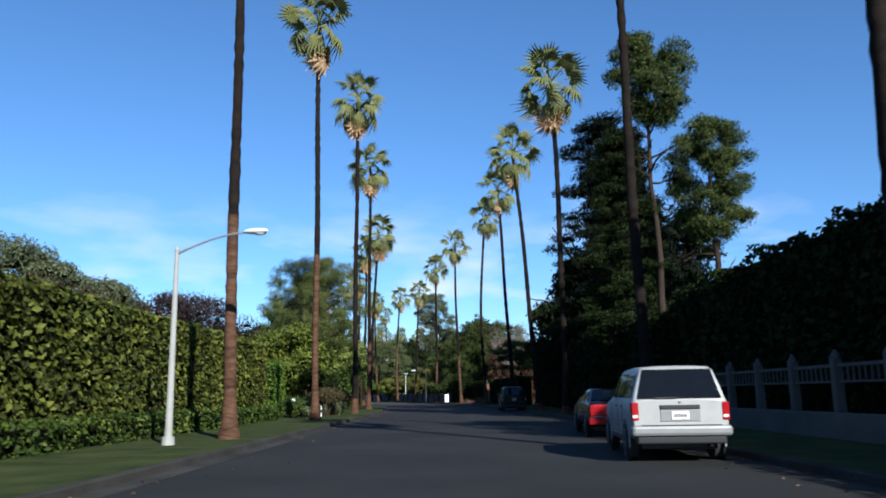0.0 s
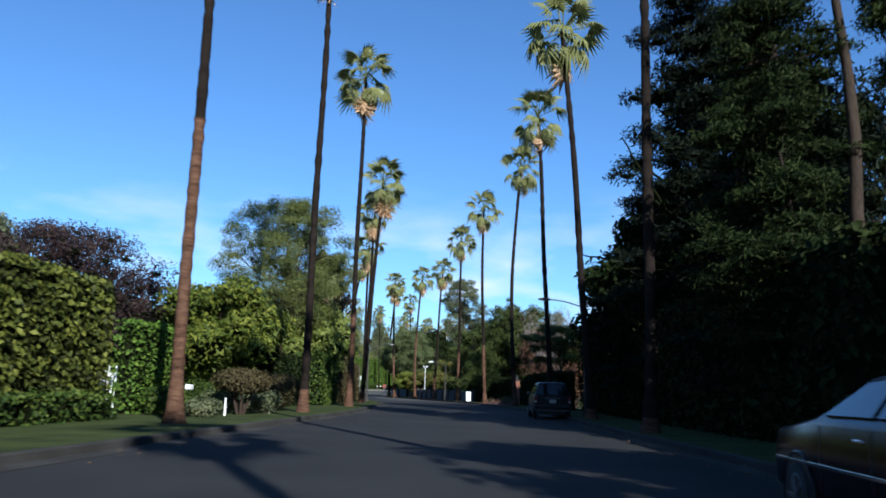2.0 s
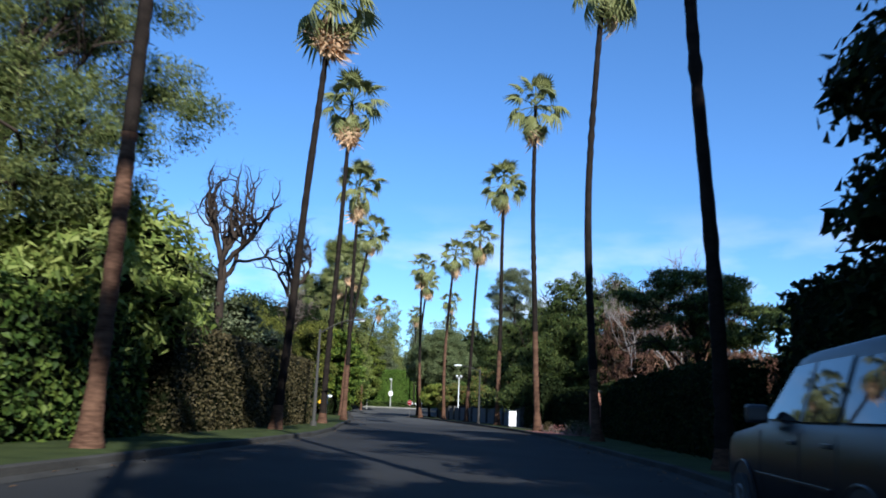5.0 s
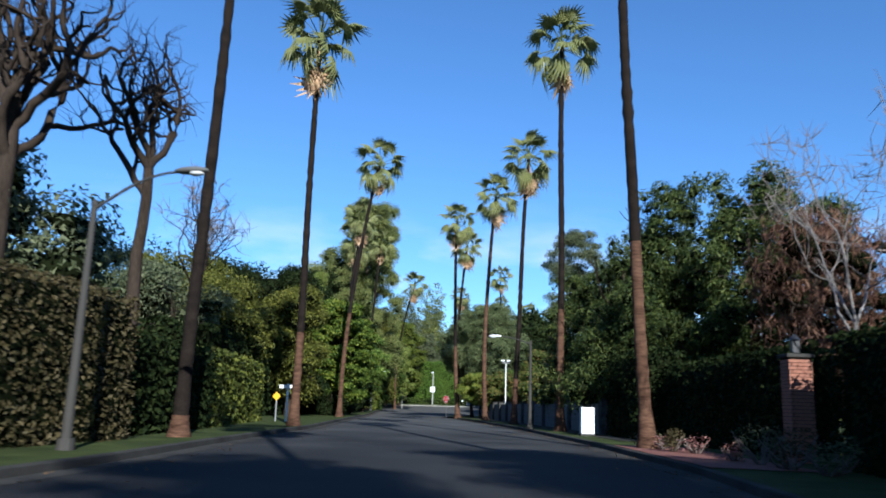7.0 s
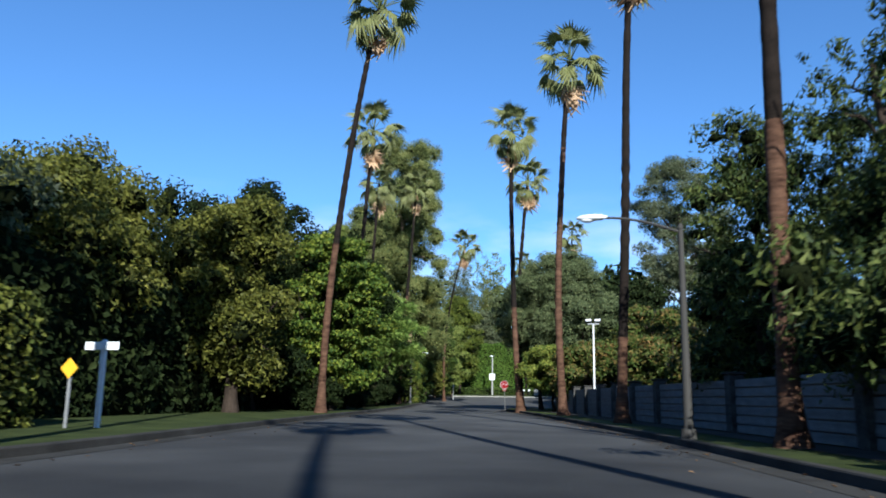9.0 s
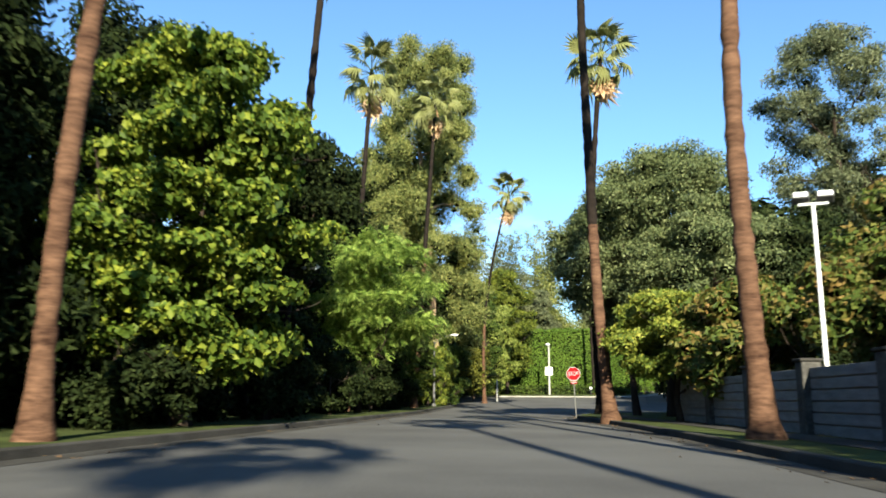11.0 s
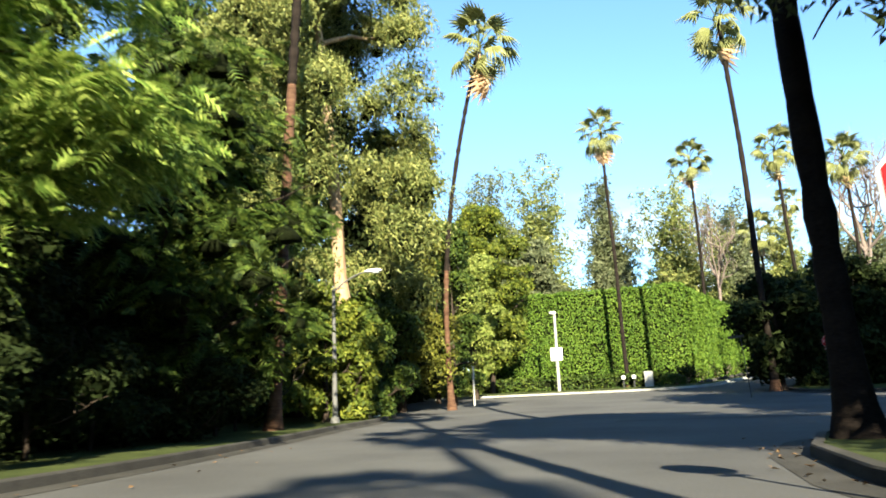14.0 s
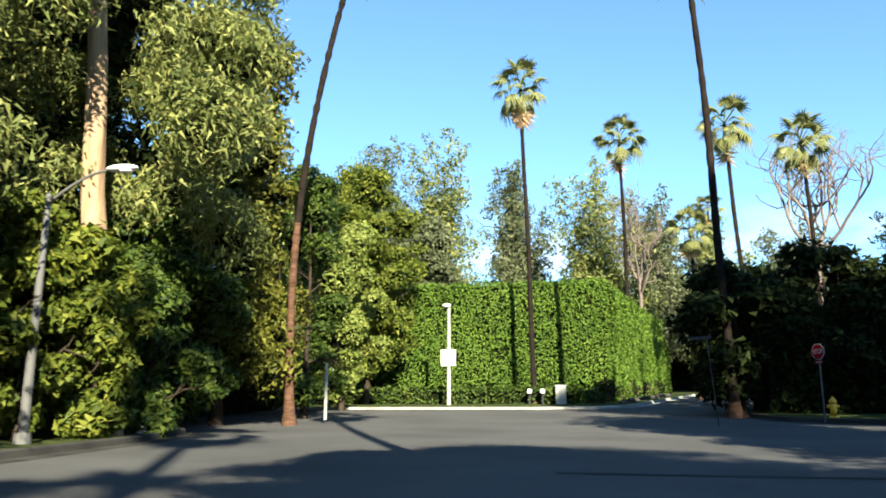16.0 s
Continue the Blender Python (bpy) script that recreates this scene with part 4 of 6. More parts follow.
# beyond the junction
# Trees added to cast shade on the far corner; most stay unseen.
for k, (hx, hy, hh, hr) in enumerate([(-9.0, 182.5, 13.2, 3.4), (0.0, 188.0, 16.0, 4.6), (5.5, 191.5, 17.0, 5.0), (8.0, 183.0, 18.0, 5.0)]):
    tree("dark_oak", hx, hy, hh, hr, "oak", "tall dark evergreen added to shade the far corner", 250 + k, 3200, 0.6, z_low=0.1, clumps=50, csize=1.7)
hedge("dark_hedge", (-24, 266), (4, 266), 3.0, 9.5, "oak", "dark garden growth closing the side street", size=0.5, per=9, seed=36, wave=1.0)
hedge("green_hedge", (-36.5, 221), (-20.6, 221), 2.0, 7.6, "ficus", "very tall clipped bright green hedge in sun", size=0.17, per=140, seed=10, z0=1.4, wave=0.38)
hedge("green_hedge", (-20.5, 221.2), (-15.5, 246), 2.0, 7.3, "ficus", "very tall clipped green hedge turning the corner", size=0.18, per=110, seed=11, z0=1.4, wave=0.38)
hedge("low_hedge", (-38, 217.6), (-22.5, 217.6), 1.2, 1.1, "hedge", "low loose shrubs before a tall green hedge", size=0.22, per=60, seed=12, z0=1.3)
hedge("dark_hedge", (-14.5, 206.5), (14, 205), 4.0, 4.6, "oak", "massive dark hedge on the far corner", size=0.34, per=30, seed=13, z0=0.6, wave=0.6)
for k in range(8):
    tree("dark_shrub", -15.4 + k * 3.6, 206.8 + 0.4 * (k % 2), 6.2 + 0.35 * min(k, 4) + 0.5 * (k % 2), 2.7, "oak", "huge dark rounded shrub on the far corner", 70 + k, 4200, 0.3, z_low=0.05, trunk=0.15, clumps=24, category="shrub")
for k in range(4):
    tree("dark_shrub", -14.0 + k * 1.6, 211.5 + k * 5.5, 6.6, 2.6, "oak", "huge dark rounded shrub along the side street", 180 + k, 2600, 0.4, z_low=0.05, trunk=0.15, clumps=22, category="shrub")
for k, (hx, hy, hh, hr, lf) in enumerate([(-41, 236, 23, 6.0, "olive"), (-34.5, 239, 24.5, 5.6, "euc"), (-29, 243, 22.5, 4.6, "olive"), (-21.0, 241, 21, 5.2, "euc"), (-16.0, 246, 20, 4.6, "olive"), (-47, 232, 18, 6, "oak"),
                                          (-12, 250, 17, 5, "euc"), (-4, 246, 16, 5, "olive"), (4, 240, 15, 5, "oak"), (-55, 250, 20, 8, "oak"), (-66, 262, 22, 9, "oak"), (12, 255, 18, 7, "oak")]):
    tree("garden_tree", hx, hy, hh, hr, lf, "airy grey-green garden tree beyond a hedge" if lf != "oak" else "dark garden tree beyond a hedge", 80 + k, 20000, 0.3, z_low=0.2, clumps=230, csize=1.35, trunk=0.2, shape="spires", ratio=0.45, core=0.0, n_limbs=12, wild=1.0)
bare_tree(-7.5, 226, 20.0, 3.6, "bare winter tree with crooked grey limbs", 5, trunk=0.24, n=7, fork=0.45, bark="twig", twig_bark="twig")
tree("lime_tree", -34.6, 217.2, 14.2, 3.7, "lime", "feathery light green tree beside a tall hedge", 93, 34000, 0.2, z_low=0.1, trunk=0.16, clumps=90, csize=0.9, wild=0.9)
tree("olive_tree", -33.0, 226.4, 12.6, 3.0, "olive", "rounded grey-green tree over a tall hedge", 94, 14000, 0.24, z_low=0.4, trunk=0.16, clumps=50, wild=0.9)
bare_tree(-17.8, 236, 17.5, 3.4, "bare winter tree with fine pale twigs", 6, trunk=0.2, n=6, fork=0.5, bark="twig", twig_bark="twig")

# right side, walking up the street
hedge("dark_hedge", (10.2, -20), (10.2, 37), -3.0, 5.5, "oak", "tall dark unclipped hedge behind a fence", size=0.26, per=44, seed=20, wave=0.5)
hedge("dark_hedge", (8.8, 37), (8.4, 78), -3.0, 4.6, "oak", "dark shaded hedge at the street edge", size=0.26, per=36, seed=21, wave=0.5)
tree("pine_tree", 10.9, 41.5, 20.0, 2.6, "cypress", "tall pine with bare forked top limbs", 101, 20000, 0.18, z_low=0.74, ratio=0.26, clumps=60, csize=0.62, trunk=0.24, n_limbs=14, core=0.3, forks=2, wild=1.0)
tree("pine_tree", 9.5, 42.4, 15.2, 2.9, "oak", "dark cedar-like pine with ragged level boughs", 111, 40000, 0.18, z_low=0.12, ratio=0.24, clumps=190, csize=0.62, trunk=0.22, core=0.3, wild=1.0, shape="cedar", flat=0.4)
tree("pine_tree", 13.9, 41.5, 15.4, 2.5, "cypress", "rounded dark pine behind the hedge", 102, 36000, 0.15, z_low=0.56, ratio=0.26, clumps=120, csize=0.55, trunk=0.26, core=0.25, shell=0.4, wild=1.0)
# bark="core" puts the shade within the crown into the limbs' colour.
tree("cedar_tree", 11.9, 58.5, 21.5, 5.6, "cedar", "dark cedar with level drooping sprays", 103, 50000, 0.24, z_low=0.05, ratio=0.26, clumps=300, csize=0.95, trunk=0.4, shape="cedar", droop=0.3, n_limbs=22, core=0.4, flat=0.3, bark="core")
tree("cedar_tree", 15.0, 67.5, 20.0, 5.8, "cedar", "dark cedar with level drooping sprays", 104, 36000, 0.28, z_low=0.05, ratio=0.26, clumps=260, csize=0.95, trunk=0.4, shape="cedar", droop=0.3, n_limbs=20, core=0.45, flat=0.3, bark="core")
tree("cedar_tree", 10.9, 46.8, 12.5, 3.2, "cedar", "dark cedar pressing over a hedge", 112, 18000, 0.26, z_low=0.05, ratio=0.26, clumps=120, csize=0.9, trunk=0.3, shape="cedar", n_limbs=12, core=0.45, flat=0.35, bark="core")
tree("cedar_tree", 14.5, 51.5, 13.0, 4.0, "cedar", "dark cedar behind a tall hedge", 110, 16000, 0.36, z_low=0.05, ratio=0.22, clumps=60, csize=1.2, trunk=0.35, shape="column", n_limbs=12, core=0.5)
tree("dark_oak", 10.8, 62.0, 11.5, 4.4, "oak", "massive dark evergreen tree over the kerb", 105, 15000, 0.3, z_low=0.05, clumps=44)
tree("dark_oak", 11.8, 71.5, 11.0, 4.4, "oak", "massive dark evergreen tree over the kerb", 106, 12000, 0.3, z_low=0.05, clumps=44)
tree("dark_oak", 16.5, 32, 7.0, 4.4, "oak", "dark evergreen behind a hedge", 107, 12000, 0.26, z_low=0.2)
tree("dark_oak", 17.5, 20, 6.8, 4.4, "oak", "dark evergreen behind a hedge", 108, 9000, 0.26, z_low=0.2)
tree("cedar_tree", 7.7, 86.9, 6.9, 3.7, "cypress", "bluish cedar with open feathery limbs over a hedge", 109, 20000, 0.17, z_low=0.5, ratio=0.26, clumps=70, csize=0.55, shape="flat", flat=0.5, core=0.15, n_limbs=14, forks=2, trunk=0.16, wild=1.0)
hedge("dark_hedge", (6.6, 78), (5.05, 98.7), -1.6, 2.75, "oak", "flat-topped dark clipped hedge", size=0.16, per=80, seed=22, wave=0.1)
hedge("dark_hedge", (4.6, 101.5), (2.2, 113.0), -1.6, 2.75, "oak", "flat-topped dark clipped hedge", size=0.16, per=80, seed=23, wave=0.1)
hedge("dark_hedge", (1.7, 111.2), (right_kerb(117.2) + 2.75, 117.2), -1.8, 3.4, "oak", "loose dark growth between a hedge and a fence", size=0.17, per=80, seed=37, wave=0.5)
for k, (hx, hy, sc) in enumerate([(8.6, 96, 0.85), (9.8, 102, 0.95), (7.6, 106, 1.0)]):
    bare_tree(hx, hy, 11.0 * sc, 2.2, "leafless tree with pale forked trunk", 10 + k, "bark_white", 0.09, 4, 0.34, "twig")
for k, (hx, hy, hh, hr) in enumerate([(8.6, 98, 6.2, 2.2), (10.5, 104, 7.0, 2.4), (7.4, 109, 8.0, 2.2), (9.2, 112, 8.6, 2.4), (9.5, 92, 5.5, 2.0)]):
    tree("weeping_shrub", hx, hy, hh, hr, "rust", "reddish-brown weeping shrub above a hedge", 120 + k, 6000, 0.3, z_low=0.1, ratio=0.12, droop=2.5, clumps=26, csize=0.9, category="shrub")
for k, (hx, hy, hh, hr, lf) in enumerate([(3.4, 118.5, 11.8, 2.6, "cypress"), (6.4, 115.5, 11.4, 3.2, "cypress"), (1.3, 118.6, 9.8, 4.4, "cypress"), (4.4, 126, 14.2, 3.2, "cypress"), (-1.2, 130.0, 9.6, 2.6, "cypress"), (9.2, 117.5, 11.2, 3.2, "cypress"), (1.6, 127, 12.4, 2.4, "cypress"), (8.5, 121, 11.5, 4, "oak"), (3.5, 136, 12, 4, "oak"), (2.4, 119.8, 12.6, 3.4, "cypress"), (5.2, 116.8, 11.8, 2.8, "cypress")]):
    tree("tall_evergreen", hx, hy, hh, hr, lf, "tall dense evergreen screening a garden", 130 + k, 46000 if k in (2, 9) else 14000, 0.13 if k in (2, 9) else 0.175, z_low=0.12 if k == 2 else 0.05, clumps=220 if k == 2 else 110, csize=0.8 if k == 2 else 0.62, ratio=0.36, shape="spires" if k in (2, 3, 6, 9, 10) else "column", trunk=0.25, droop=-1.2, wild=0.9, core=0.36)
tree("pine_tree", -3.2, 182.5, 24.0, 5.2, "olive", "tall blue-green pine far behind the fence", 140, 44000, 0.22, z_low=0.45, ratio=0.3, clumps=110, csize=1.0, core=0.22, wild=1.0, shell=0.4, n_limbs=12)
tree("rounded_tree", -12.5, 166.8, 12.4, 4.4, "evergreen", "large rounded evergreen tree over the corner lawn", 141, 115000, 0.11, z_low=0.31, trunk=0.26, clumps=200, csize=0.85, wild=1.0, droop=0.5, core=0.25, shell=0.3, n_limbs=10)
tree("rounded_tree", -10.4, 163.8, 8.6, 3.6, "evergreen", "smaller leafy evergreen tree behind the corner lawn", 144, 36000, 0.12, wild=1.0, z_low=0.16, trunk=0.16, clumps=60, csize=0.9)
tree("drooping_tree", -14.3, 168.6, 10.6, 3.7, "evergreen", "dark evergreen with drooping sprays over the corner lawn", 145, 60000, 0.125, z_low=0.36, trunk=0.17, clumps=110, csize=0.8, wild=1.0, droop=1.0, core=0.28, shell=0.3, n_limbs=10, lean=(-0.9, 0.3))
tree("corner_tree", -7.0, 174.5, 11.0, 4.4, "oak", "dark evergreen tree behind the corner lawn", 142, 14000, 0.26, z_low=0.2, trunk=0.3)
tree("yellow_tree", -11.6, 157.3, 4.5, 2.4, "gold", "shrubby tree with yellow-green leaves", 143, 24000, 0.12, z_low=0.3, trunk=0.12, core=0.35, flat=0.6, clumps=60, csize=0.6, wild=0.9)
for k, (hx, hy, hh, hr, lf) in enumerate([(-9.3, 155.2, 4.4, 2.3, "toyon"), (-6.6, 150.0, 4.4, 2.4, "toyon"), (-9.0, 159.0, 4.8, 2.2, "hedge"), (-4.0, 146, 4.4, 2.6, "toyon"), (-5.0, 152.5, 6.4, 2.8, "toyon"), (-6.6, 164, 8, 3, "oak")]):
    tree("flowering_shrub", hx, hy, hh, hr, lf, "sprawling shrub spilling over a garden fence", 150 + k, 11000, 0.17, z_low=0.15, trunk=0.1, clumps=24, category="shrub")

# gardens behind the street trees
hedge("dark_hedge", (-25, 44), (-25, 118), 4.0, 6.5, "oak", "dark garden trees closing the view behind the hedge", size=0.4, per=13, seed=30, wave=1.0)
hedge("dark_hedge", (-20.0, 119), (-33.5, 182), 5.0, 5.0, "oak", "dense dark undergrowth below the street trees", size=0.32, per=26, seed=31, wave=1.0)
hedge("dark_hedge", (20, 130), (20, 60), 4.0, 6.5, "oak", "dark garden growth closing the view", size=0.4, per=10, seed=32, wave=1.0)
hedge("dark_hedge", (-1.0, 178), (3.5, 134), 4.0, 5.5, "oak", "dark garden growth behind the fence", size=0.4, per=12, seed=33, wave=1.0)
hedge("dark_hedge", (-11.4, 176.5), (-9.8, 160.5), 3.0, 3.6, "oak", "dark bushes behind the corner lawn", size=0.22, per=60, seed=34, wave=0.6)
# Unseen trees added beside the start of the street to cast shade on it.
for k, (hx, hy, hh, hr) in enumerate([(15.2, 12.0, 15.5, 4.2), (21.5, 11, 8, 4.5), (16, -8, 9, 4.5), (14, -20, 15, 5), (16, -34, 16, 6), (13, -48, 15, 6), (22, -2, 18, 6), (23, -26, 18, 6)]):
    tree("dark_oak", hx, hy, hh, hr, "oak", "unseen dark evergreen added to shade the street", 200 + k, 2500, 0.7, z_low=0.12, clumps=36)

# distant woods
rng0 = np.random.default_rng(77)
far = []
for k in range(90):
    fx, fy = rng0.uniform(-150, 130), rng0.uniform(270, 430)
    fh = rng0.uniform(10, 19)
    for q in range(7):
        far.append((fx + rng0.normal() * 2.6, fy + rng0.normal() * 2.0, g(fy) + fh * rng0.uniform(0.25, 0.95), 2.6, 2.6, 2.3))
tagged(new("distant_woods", crown_mesh("distant_woods", far, 30000, 0.9, "olive", 9, 0.6, simple=True, core=0.6)), "hazy belt of grey-green trees closing the street", "woods", kind="stuff")
far = []
for k in range(300):
    fx = rng0.uniform(-330, -75)
    fy = rng0.uniform(150, 420)
    ridge = 34 * math.exp(-((fx + 190) / 95) ** 2) * min(1, (fy - 120) / 90)
    far.append((fx, fy, ridge + rng0.uniform(2, 7), 5.5, 5.5, 4.5))
tagged(new("wooded_hill", crown_mesh("wooded_hill", far, 26000, 1.8, "oak", 10, 0.6, simple=True, core=0.7)), "dark wooded hillside far behind the hedges", "woods", kind="stuff")
hv, hf = [], []
for i in range(41):
    for j in range(31):
        hx, hy = -340 + 280 * i / 40, 110 + 330 * j / 30
        edge = min(1, i / 6, (40 - i) / 6, j / 6, (30 - j) / 6)
        hv.append((hx, hy, -0.5 + edge * (2 + 34 * math.exp(-((hx + 190) / 95) ** 2) * max(0, min(1, (hy - 120) / 90)))))
for i in range(40):
    for j in range(30):
        hf.append((i * 31 + j, (i + 1) * 31 + j, (i + 1) * 31 + j + 1, i * 31 + j + 1))
tagged(new("hill", mesh_of("hill", hv, hf, "soil", True)), "dark earth of a wooded hillside", "hill", kind="structure")

# ---- parked cars ----


def car_shell(stations, belt, hw, hw_top):
    """A closed body lofted through cross-sections (y, underside, top, share of the width), narrowing above the belt line."""
    bm = bmesh.new()

    def w(z, top):
        return hw - 0.025 - (hw - hw_top - 0.045) * min(1.0, max(0.0, (z - belt - 0.03) / (top - 0.13 - belt)))

    rings = []
    peak = max(st[2] for st in stations)
    for y, zb, top, k in stations:
        b = min(belt, top - 0.05)
        zt = max(b + 0.04, top - 0.1)
        wt = w(top - 0.1, peak) if top > belt + 0.1 else hw - 0.04
        half = [(0.0, zb), (hw * 0.82, zb), (hw * 0.97, zb + 0.08), (hw, zb + 0.2 * (b - zb)), (hw + 0.012, zb + 0.6 * (b - zb)), (hw, b - 0.02), (hw - 0.025, b + 0.02), (wt, zt), (wt - 0.035, top - 0.03), (wt - 0.1, top - 0.004), (wt * 0.45, top + 0.012), (0.0, top + 0.015)]
        rings.append([(a * k, y, z) for a, z in half] + [(-a * k, y, z) for a, z in half[-2:0:-1]])
    n = len(rings[0])
    vr = [[bm.verts.new(p) for p in r] for r in rings]
    for a, b in zip(vr, vr[1:]):
        for i in range(n):
            bm.faces.new((a[i], a[(i + 1) % n], b[(i + 1) % n], b[i]))
    for r in (rings[0], rings[-1]):
        bm.faces.new([bm.verts.new(p) for p in r])
    bmesh.ops.recalc_face_normals(bm, faces=bm.faces)
    return bm, lambda z: w(z, peak)


def panel(points, lift):
    """A thin plate through four points, lifted along its normal."""
    p = [Vector(q) for q in points]
    n = (p[1] - p[0]).cross(p[2] - p[0]).normalized()
    bm = bmesh.new()
    a = [bm.verts.new(q + n * lift) for q in p]
    b = [bm.verts.new(q - n * 0.02) for q in p]
    bm.faces.new(a)
    bm.faces.new(b[::-1])
    for i in range(len(p)):
        bm.faces.new((a[i], a[(i + 1) % len(p)], b[(i + 1) % len(p)], b[i]))
    return bm


def wheel(parent, x, y, r, wide, side):
    bm = bmesh.new()
    bmesh.ops.create_cone(bm, cap_ends=True, segments=28, radius1=r, radius2=r, depth=wide, matrix=Matrix.Translation((x, y, r)) @ Matrix.Rotation(radians(90), 4, "Y"))
    bmesh.ops.bevel(bm, geom=[e for e in bm.edges if e.calc_length() < 0.12], offset=0.03, segments=2, affect="EDGES")
    tyre = part("wheel", bm, "rubber", parent)
    bm = bmesh.new()
    turn = Matrix.Translation((x + side * (wide / 2 + 0.004), y, r)) @ Matrix.Rotation(radians(90 * side), 4, "Y")
    bmesh.ops.create_cone(bm, cap_ends=True, segments=24, radius1=r * 0.64, radius2=r * 0.6, depth=0.012, matrix=turn)
    part("rim", bm, "black", tyre, "dark dished wheel rim")
    for k in range(5):
        bm = bmesh.new()
        box(bm, -0.022, 0.022, r * 0.08, r * 0.6, 0.004, 0.018, bevel=0.005)
        bm.transform(turn @ Matrix.Rotation(radians(72 * k), 4, "Z"))
        part("spoke", bm, "rim", tyre, "dull alloy spoke")
    bm = bmesh.new()
    bmesh.ops.create_cone(bm, cap_ends=True, segments=16, radius1=r * 0.16, radius2=r * 0.1, depth=0.03, matrix=turn)
    part("hub_cap", bm, "rim", tyre)


def arch(parent, x, y, r, paint, side):
    """The dark wheel opening with its rolled body-colour lip."""
    bm = bmesh.new()
    bmesh.ops.create_cone(bm, cap_ends=True, segments=28, radius1=r, radius2=r, depth=0.04, matrix=Matrix.Translation((x, y, r * 0.84)) @ Matrix.Rotation(radians(90), 4, "Y"))
    part("wheel_arch", bm, "black", parent)
    a = np.linspace(-0.25, math.pi + 0.25, 22)
    v, f = tube_arrays(np.stack([np.full(22, x + side * 0.012), y + (r + 0.012) * np.cos(a), r * 0.84 + (r + 0.012) * np.sin(a)], 1), np.full(22, 0.017), 6)
    part_mesh("arch_lip", mesh_of("arch_lip", v, f, paint, smooth=True), parent)


def side_glass(parent, w, windows, side):
    for pts in windows:
        quad = [(side * w(z), y, z) for y, z in pts]
        if side < 0:
            quad = quad[::-1]
        part("side_window", panel(quad[::-1], 0.008), "glass", parent)


def plate(parent, y, z, hw=0.155, x=0.0, mat="white"):
    bp = part("number_plate", boxed(x - hw, x + hw, y - 0.02, y, z - 0.075, z + 0.075, bevel=0.005), mat, parent, "white number plate with illegible bars")
    for k in range(6):
        part("plate_bar", boxed(x - hw + 0.04 + k * 0.04, x - hw + 0.065 + k * 0.04, y - 0.024, y - 0.018, z - 0.035, z + 0.03), "black", bp)


def seam(parent, side, hw, y, heights):
    """The narrow dark gap at a door's edge, following the swell of the body."""
    pts = [(side * (hw + d), y, z) for d, z in zip((-0.024, 0.002, 0.012, 0.001), heights)]
    v, f = tube_arrays(pts, [0.005] * 4, 5)
    part_mesh("door_gap", mesh_of("door_gap", v, f, "black"), parent)


